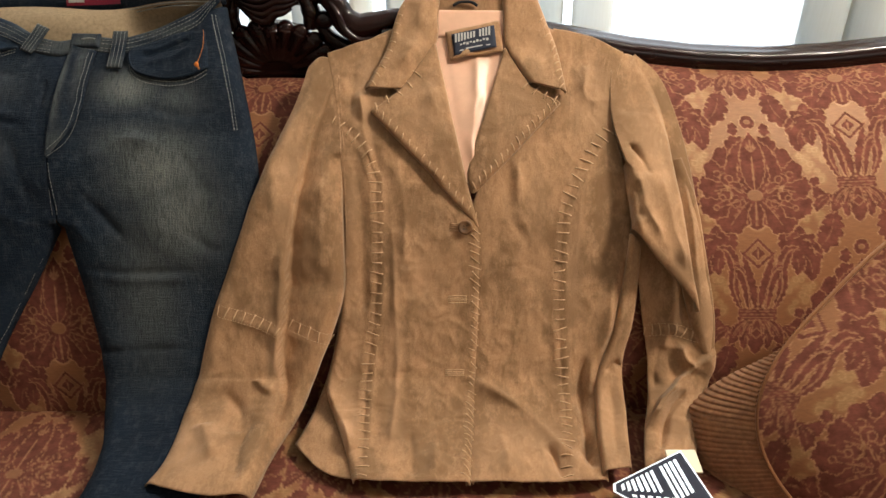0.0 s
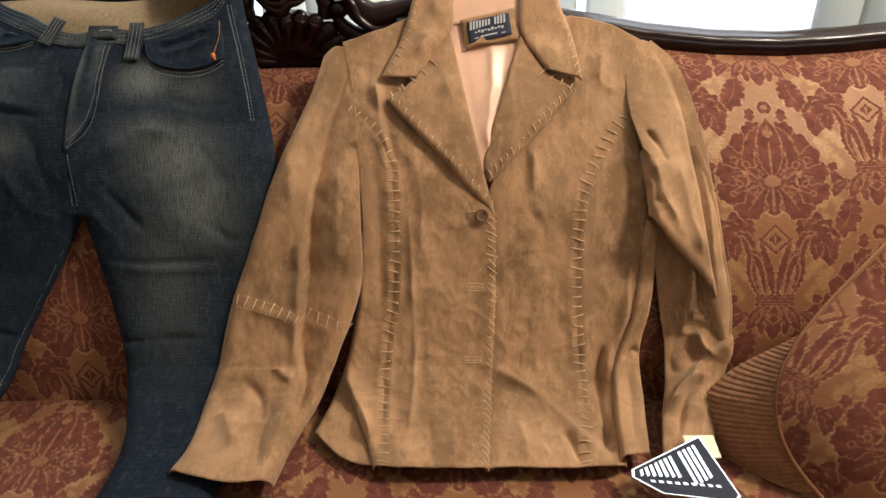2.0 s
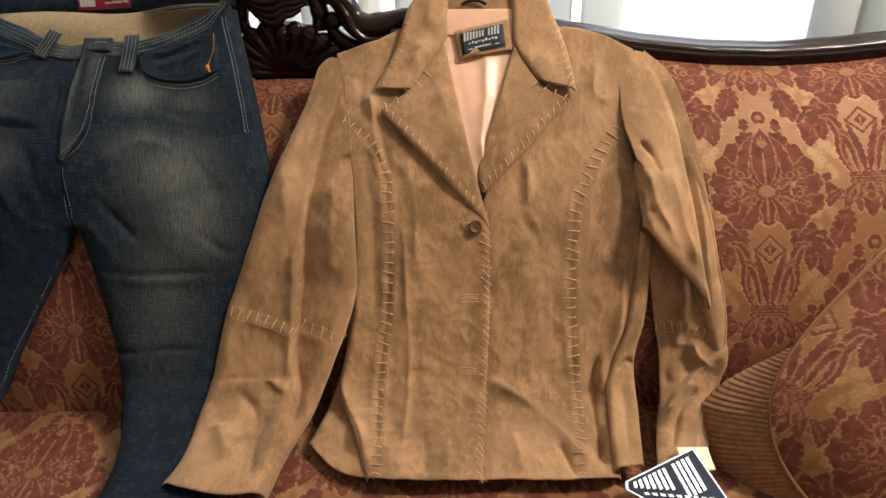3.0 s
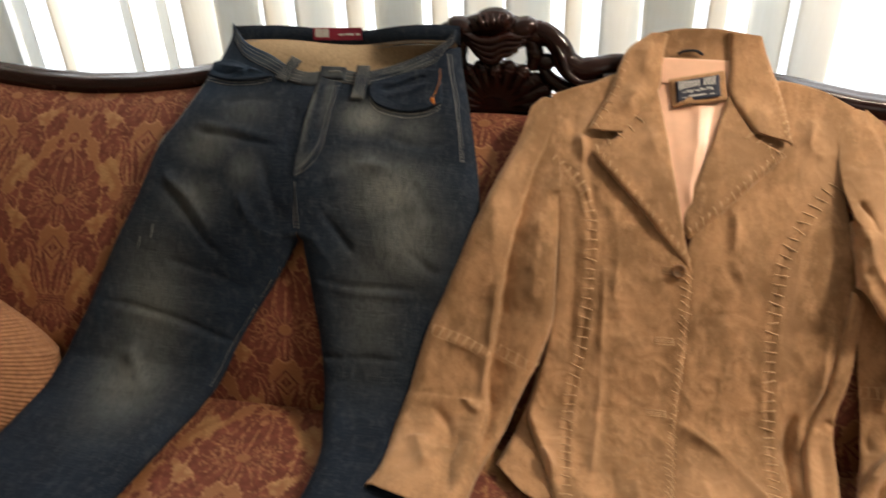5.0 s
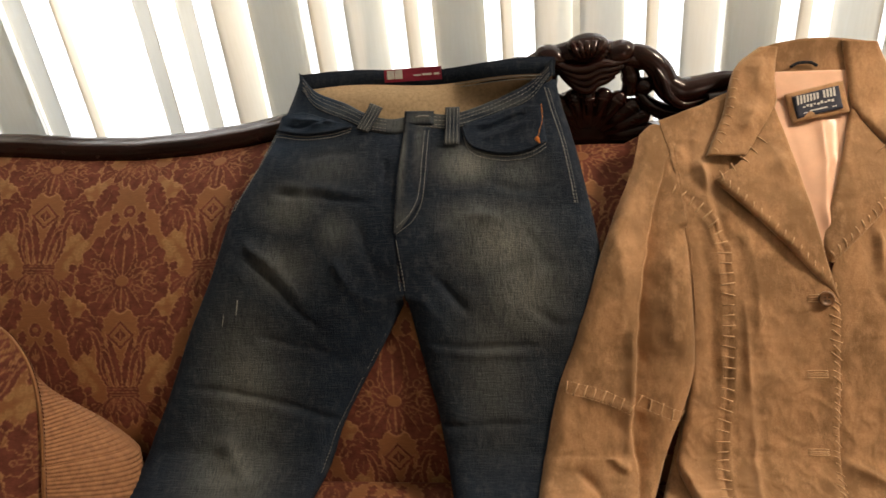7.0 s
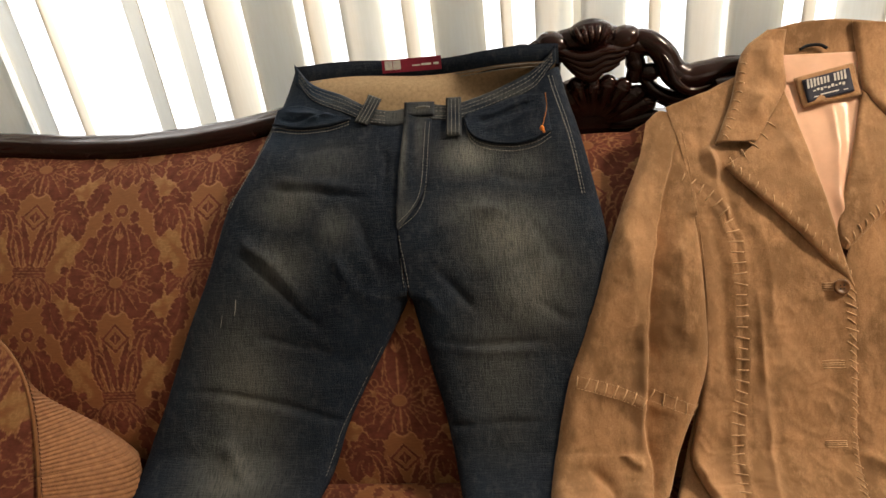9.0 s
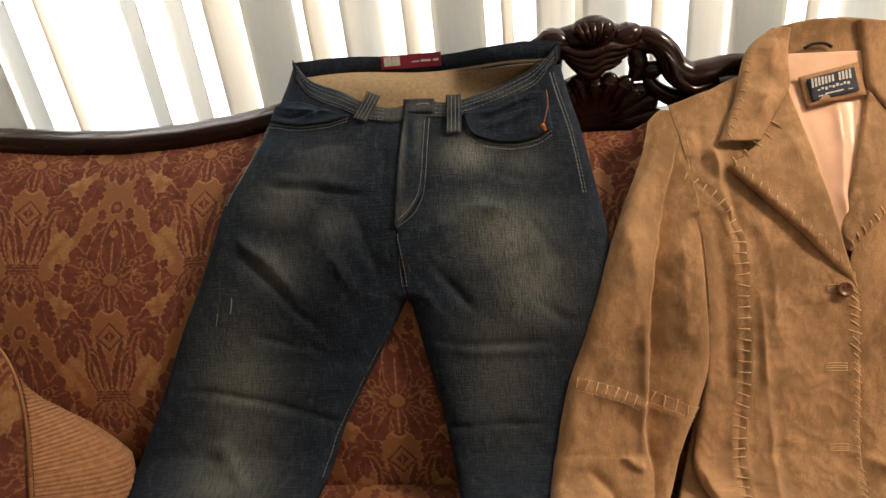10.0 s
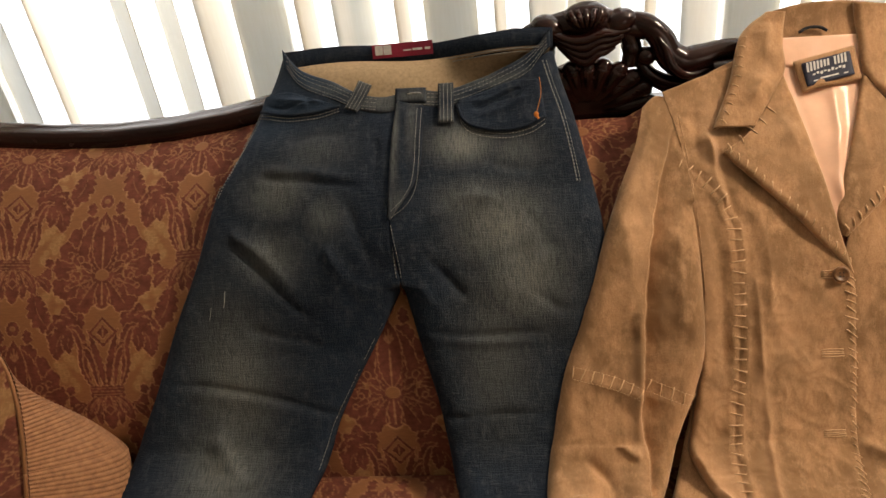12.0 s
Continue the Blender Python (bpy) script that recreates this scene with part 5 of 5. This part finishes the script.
    left.build("leg", M_DENIM, root, colours=wear_and_light(left, [(-0.745, 0.375, 0.045, 0.035, 0.50), (-0.675, 0.335, 0.03, 0.03, 0.35), (-0.82, 0.11, 0.058, 0.11, 0.55), (-0.835, -0.02, 0.062, 0.10, 0.62), (-0.76, 0.285, 0.05, 0.04, 0.40), (-0.69, 0.43, 0.05, 0.03, 0.25)],
                                                      [], [(-0.77, 0.50, 0.06, 0.05, 0.5), (-0.66, 0.12, 0.03, 0.10, 0.15)]), thick=0.0018)
    right = Cloth([(-0.569, 0.500), (-0.574, 0.450), (-0.578, 0.403), (-0.583, 0.326), (-0.577, 0.268), (-0.572, 0.240), (-0.561, 0.188), (-0.549, 0.135), (-0.535, 0.080), (-0.524, 0.021), (-0.511, -0.05), (-0.497, -0.105), (-0.495, -0.175), (-0.51, -0.33)],
                  [(-0.350, 0.560), (-0.342, 0.520), (-0.326, 0.456), (-0.312, 0.392), (-0.302, 0.340), (-0.296, 0.290), (-0.292, 0.200), (-0.296, 0.10), (-0.310, 0.0), (-0.330, -0.08), (-0.345, -0.18), (-0.37, -0.33)],
                  top=[(-0.569, 0.500), (-0.534, 0.492), (-0.490, 0.497), (-0.427, 0.515), (-0.385, 0.535), (-0.350, 0.560)], rows=220, cols=90, base=0.012, full=0.020, edge=0.035, lift=belly_end,
                  folds=[([(-0.535, 0.320), (-0.480, 0.350), (-0.430, 0.345)], 0.0022, 0.010), ([(-0.549, 0.294), (-0.517, 0.256), (-0.481, 0.212)], -0.0028, 0.008), ([(-0.550, 0.178), (-0.469, 0.169), (-0.380, 0.170)], -0.0022, 0.0050), ([(-0.54, 0.168), (-0.46, 0.158), (-0.39, 0.160)], 0.0016, 0.008), ([(-0.532, 0.056), (-0.475, 0.059), (-0.385, 0.062)], -0.0024, 0.0050),
                         ([(-0.55, 0.24), (-0.50, 0.18)], 0.0026, 0.012), ([(-0.40, 0.33), (-0.36, 0.27)], -0.0020, 0.010), ([(-0.46, 0.40), (-0.40, 0.385), (-0.35, 0.39)], -0.0014, 0.006), ([(-0.40, 0.23), (-0.36, 0.20), (-0.32, 0.20)], -0.0018, 0.007)], rough=0.0020, seed=52, scale=34, flat_left=0.235)
    right.build("leg", M_DENIM, root, colours=wear_and_light(right, [(-0.480, 0.425, 0.040, 0.028, 0.72), (-0.430, 0.310, 0.060, 0.050, 0.70), (-0.405, 0.250, 0.055, 0.07, 0.62), (-0.47, 0.345, 0.05, 0.03, 0.42), (-0.45, 0.15, 0.05, 0.12, 0.35), (-0.41, 0.41, 0.04, 0.03, 0.3)], [], []), thick=0.0018)

    # waistband, front halves
    def band(pts, depth, base, seed, lift=None):
        low = [(x, s - depth) for x, s in pts]
        return Cloth([pts[0], low[0]], [pts[-1], low[-1]], top=pts, bottom=low, rows=18, cols=120, base=base, full=0.004, edge=0.006, rough=0.0026, seed=seed, lift=lift, roll_ends=True)

    wl = band([(-0.742, 0.600), (-0.715, 0.565), (-0.668, 0.542), (-0.630, 0.520), (-0.595, 0.510), (-0.566, 0.514)], 0.030, 0.030, 61, belly)
    wl.build("waistband", M_DENIM, root, colours=wear_and_light(wl, [(-0.6, 0.5, 0.05, 0.02, 0.4), (-0.68, 0.53, 0.05, 0.012, 0.35)], [], [(-0.70, 0.55, 0.08, 0.04, 0.6)]), thick=0.003)
    wr = band([(-0.572, 0.522), (-0.534, 0.516), (-0.506, 0.513), (-0.466, 0.524), (-0.427, 0.536), (-0.385, 0.556), (-0.354, 0.592)], 0.030, 0.030, 62, belly_end)
    wr.build("waistband", M_DENIM, root, colours=wear_and_light(wr, [(-0.54, 0.5, 0.05, 0.02, 0.4), (-0.44, 0.52, 0.06, 0.010, 0.35)], [], []), thick=0.003)
    for w, dx in ((wl, [(-0.735, 0.588), (-0.715, 0.558), (-0.668, 0.534), (-0.630, 0.513), (-0.600, 0.504)]), (wr, [(-0.565, 0.514), (-0.506, 0.506), (-0.466, 0.516), (-0.427, 0.528), (-0.385, 0.547), (-0.358, 0.580)])):
        for k in (0.0, 0.006, 0.014, 0.019):
            seam_part(run_stitch(w, [(x, s - k) for x, s in dx], 0.006, thick=0.00045), M_WHITE_THREAD, root)
    # belt loops: short straps with rows of stitching
    for a, b, w, c in (((-0.502, 0.522), (-0.502, 0.452), 0.011, wr), ((-0.617, 0.532), (-0.638, 0.488), 0.011, wl)):
        n = np.array([b[1] - a[1], a[0] - b[0]]) / np.hypot(a[0] - b[0], a[1] - b[1]) * w
        strap = Cloth([tuple(np.array(a) + n), tuple(np.array(b) + n)], [tuple(np.array(a) - n), tuple(np.array(b) - n)], rows=24, cols=10, base=0.038, full=0.003, edge=0.003, rough=0.0008, lift=belly, roll_ends=True)
        strap_ob = strap.build("belt_loop", M_DENIM, root, colours=wear_and_light(strap, [(a[0], a[1], 0.02, 0.02, 0.35), (b[0], b[1], 0.02, 0.02, 0.35)], [], []), thick=0.003)
        for k in (-0.72, -0.25, 0.25, 0.72):
            seam_part(run_stitch(strap, [tuple(np.array(a) + n * k), tuple(np.array(b) + n * k)], 0.004, thick=0.00045), M_WHITE_THREAD, strap_ob)
    # fly: flap with a curved double seam, button tab
    flap = Cloth([(-0.573, 0.498), (-0.580, 0.400), (-0.584, 0.328)], [(-0.533, 0.486), (-0.540, 0.385), (-0.580, 0.324)], rows=70, cols=20, base=0.0355, full=0.0030, edge=0.004, rough=0.0026, seed=66, scale=80, lift=belly)
    flap.build("fly_flap", M_DENIM, root, colours=wear_and_light(flap, [(-0.574, 0.44, 0.006, 0.08, 0.45), (-0.550, 0.46, 0.008, 0.05, 0.30), (-0.572, 0.345, 0.02, 0.02, 0.30)], [], []))
    for k, fade in ((0.0, 0), (0.006, 0)):
        seam_part(run_stitch(flap, [(-0.536 - k, 0.480), (-0.541 - k, 0.385), (-0.553 - k, 0.348 + k), (-0.580, 0.326 + k * 1.3)], 0.0045, thick=0.00045), M_WHITE_THREAD, root)
    for c in (left, right):
        sgn = -1 if c is left else 1
        seam_part(run_stitch(c, [(-0.581, 0.318), (-0.576 + 0.003 * sgn, 0.268), (-0.574 + 0.003 * sgn, 0.248)], 0.005, thick=0.0005), M_WHITE_THREAD, root)
    tab = Cloth([(-0.574, 0.520), (-0.574, 0.494)], [(-0.530, 0.518), (-0.530, 0.492)], rows=10, cols=16, base=0.036, full=0.003, edge=0.003, lift=belly, roll_ends=True)
    tab.build("button_tab", M_DENIM, root, colours=wear_and_light(tab, [(-0.55, 0.505, 0.02, 0.01, 0.4)], [], []), thick=0.003)
    part("buttonhole", *merged([tube(on(tab, [(-0.556, 0.507), (-0.546, 0.508), (-0.536, 0.507)], 0.0008), 0.0012, 6, 8)]), M_WHITE_THREAD, root, "corded thread buttonhole")
    # slant pockets: dark bag, then the bound edge
    for c, top, low in ((right, [(-0.487, 0.492), (-0.450, 0.502), (-0.410, 0.515), (-0.372, 0.512)], [(-0.487, 0.486), (-0.479, 0.458), (-0.460, 0.444), (-0.423, 0.437), (-0.388, 0.441), (-0.366, 0.452)]),
                        (left, [(-0.770, 0.525), (-0.735, 0.530), (-0.700, 0.518), (-0.655, 0.500)], [(-0.776, 0.503), (-0.734, 0.492), (-0.690, 0.492), (-0.655, 0.500)])):
        bag = Cloth([top[0], low[0]], [top[-1], low[-1]], top=top, bottom=low, rows=24, cols=40, base=0.0325, full=0.0035, edge=0.006, rough=0.0015, lift=belly_end, folds=[([(-0.47, 0.475), (-0.43, 0.487), (-0.395, 0.50)], -0.005, 0.006), ([(-0.74, 0.512), (-0.70, 0.505)], 0.004, 0.006), ([(-0.765, 0.510), (-0.735, 0.505), (-0.690, 0.515)], -0.004, 0.004), ([(-0.755, 0.522), (-0.720, 0.514), (-0.680, 0.508)], 0.004, 0.005), ([(-0.46, 0.462), (-0.42, 0.470), (-0.39, 0.488)], 0.003, 0.005), ([(-0.47, 0.488), (-0.44, 0.490), (-0.40, 0.507)], 0.003, 0.004)])
        bag.build("pocket", M_DENIM, root, colours=wear_and_light(bag, [], [], [(-0.72, 0.51, 0.09, 0.05, 0.45)]))
        part("pocket_edge", *tube([drape(x, s, max(c.rise(x, s), bag.rise(x, s)) + 0.0012) for x, s in smooth_line(low, 14)], 0.0022, 7, 40, 0.6), M_DENIM, root)
        for k in (0.004, 0.0095):
            seam_part(run_stitch(c, [(x, s - k) for x, s in low], 0.0045, thick=0.0006, extra=0.002), M_WHITE_THREAD, root)
    # outer side seams
    seam_part(run_stitch(right, [(-0.366, 0.540), (-0.352, 0.480), (-0.338, 0.420), (-0.329, 0.365)], 0.005, thick=0.0009), M_WHITE_THREAD, root)
    seam_part(run_stitch(right, [(-0.361, 0.540), (-0.347, 0.480), (-0.334, 0.420), (-0.325, 0.365)], 0.005, thick=0.00045), M_WHITE_THREAD, root)
    seam_part(run_stitch(left, [(-0.765, 0.530), (-0.795, 0.460), (-0.825, 0.405), (-0.838, 0.375)], 0.005, thick=0.0008), M_WHITE_THREAD, root)
    seam_part(run_stitch(left, [(-0.772, 0.530), (-0.802, 0.460), (-0.832, 0.405), (-0.845, 0.375)], 0.005, thick=0.0008), M_WHITE_THREAD, root)
    seam_part(run_stitch(left, [(-0.604, 0.190), (-0.630, 0.146), (-0.656, 0.100), (-0.684, 0.046), (-0.703, -0.02)], 0.006, thick=0.0005), M_WHITE_THREAD, root)
    smooth_waist = smooth_line([(0, 1.100), (0.1, 1.120), (0.25, 1.134), (0.42, 1.132), (0.6, 1.108), (0.75, 1.076), (0.88, 1.068), (1, 1.066)], 41)[:, 1]
    # back of the waist, seen inside: twill facing, band, red label
    def waist_y(k):
        return float(np.interp(k, np.linspace(0, 1, 41), smooth_waist))

    def world_band(x0, x1, rows_, mat, name, label="", attr=True):
        n = 60
        verts, t = [], np.linspace(0, 1, n)
        for off_y, z_mid in rows_:
            for k in t:
                x = x0 + (x1 - x0) * k
                y = waist_y(k)
                verts.append((x, y + off_y * (0.06 + 0.94 * math.sin(math.pi * k) ** 0.8), z_mid + 0.29 * (1.14 - y) + 0.004 * math.sin(9 * k)))
        col = np.zeros((len(verts), 3))
        ob = part(name, verts, [f[::-1] for f in grid_faces(len(rows_), n)], mat, root, label, colours=col if attr else None, attr="wear_and_light")
        sol = ob.modifiers.new("thickness", "SOLIDIFY")
        sol.thickness = 0.002
        return ob
    ks = np.linspace(0, 1, 60)
    rows_ = [[(-0.742 + 0.388 * k, waist_y(k) - 0.014, 0.951 + 0.29 * (1.14 - waist_y(k)) + 0.004 * math.sin(9 * k)) for k in ks]]
    rows_ += [[tuple(drape(-0.738 + 0.380 * k, s, h + 0.003 * math.sin(11 * k + 30 * s))) for k in ks] for s, h in ((0.558, -0.004), (0.535, -0.007), (0.51, -0.008), (0.48, -0.008), (0.45, -0.008))]
    part("pocket_facing", [p for r in rows_ for p in r], [f[::-1] for f in grid_faces(len(rows_), 60)], M_TWILL, root, "tan twill inside of the waist")
    world_band(-0.746, -0.350, [(0.006, 0.966), (-0.004, 0.972), (-0.008, 0.958), (-0.013, 0.943)], M_DENIM, "back_waistband")
    for zz in (0.944, 0.949):
        pts = [(-0.742 + 0.388 * k, waist_y(k) - 0.0155, zz + 0.29 * (1.14 - waist_y(k)) + 0.004 * math.sin(9 * k)) for k in np.linspace(0.04, 0.96, 12)]
        seam_part(tube(pts, 0.0007, 5, 80), M_WHITE_THREAD, root)
    lab = [(x, waist_y((x + 0.746) / 0.396) - 0.0075 - 0.006 * k, 0.974 + 0.29 * (1.14 - waist_y((x + 0.746) / 0.396)) - 0.019 * k) for k in (0, 1) for x in np.linspace(-0.617, -0.522, 12)]
    lab_ob = part("waist_label", lab, [f[::-1] for f in grid_faces(2, 12)], M_RED, root, "dark red woven waist label with white marks")
    marks = []
    for x, w, z0, z1 in ((-0.606, 0.006, 0.958, 0.971), (-0.593, 0.006, 0.958, 0.971), (-0.562, 0.006, 0.961, 0.963), (-0.545, 0.008, 0.961, 0.964), (-0.530, 0.004, 0.961, 0.964)):
        lift_z = 0.29 * (1.14 - waist_y((x + 0.746) / 0.396)) + 0.002
        yy = lambda z: waist_y((x + 0.746) / 0.396) - 0.0075 - 0.006 * (0.972 - z) / 0.019 - 0.0025
        marks.append(([(x - w, yy(z0), z0 + lift_z), (x + w, yy(z0), z0 + lift_z), (x + w, yy(z1), z1 + lift_z), (x - w, yy(z1), z1 + lift_z)], [(0, 1, 2, 3)]))
    part("label_mark", *merged(marks), M_SILVER, lab_ob, smooth=False)
    part("size_tab", *box((-0.578, 1.108, 0.932), (-0.566, 1.111, 0.950)), M_THREAD, root, "small tan stitched tab", smooth=False)
    for a, b, r in (((-0.826, 0.243), (-0.829, 0.221), 0.0009), ((-0.848, 0.222), (-0.852, 0.204), 0.0005)):
        part("loose_thread", *tube(on(left, [a, ((a[0] + b[0]) / 2 + 0.0005, (a[1] + b[1]) / 2), b], 0.0004), r * 0.7, 5, 8), M_WHITE_THREAD, root, "short pale loose thread")
    # orange thread with its knot
    string = [drape(x, s, right.rise(x, s) + 0.012) for x, s in ((-0.372, 0.510), (-0.371, 0.485), (-0.374, 0.468), (-0.379, 0.450))]
    part("orange_thread", *merged([tube(string, 0.0004, 6, 20), ball(string[-1], 0.0032, 0.003, 0.004), tube([string[-1], string[-1] + np.array([0.003, -0.002, -0.006])], 0.0016, 6, 5)]), M_ORANGE, root, "loose orange thread with a knot")
    return root


jeans()
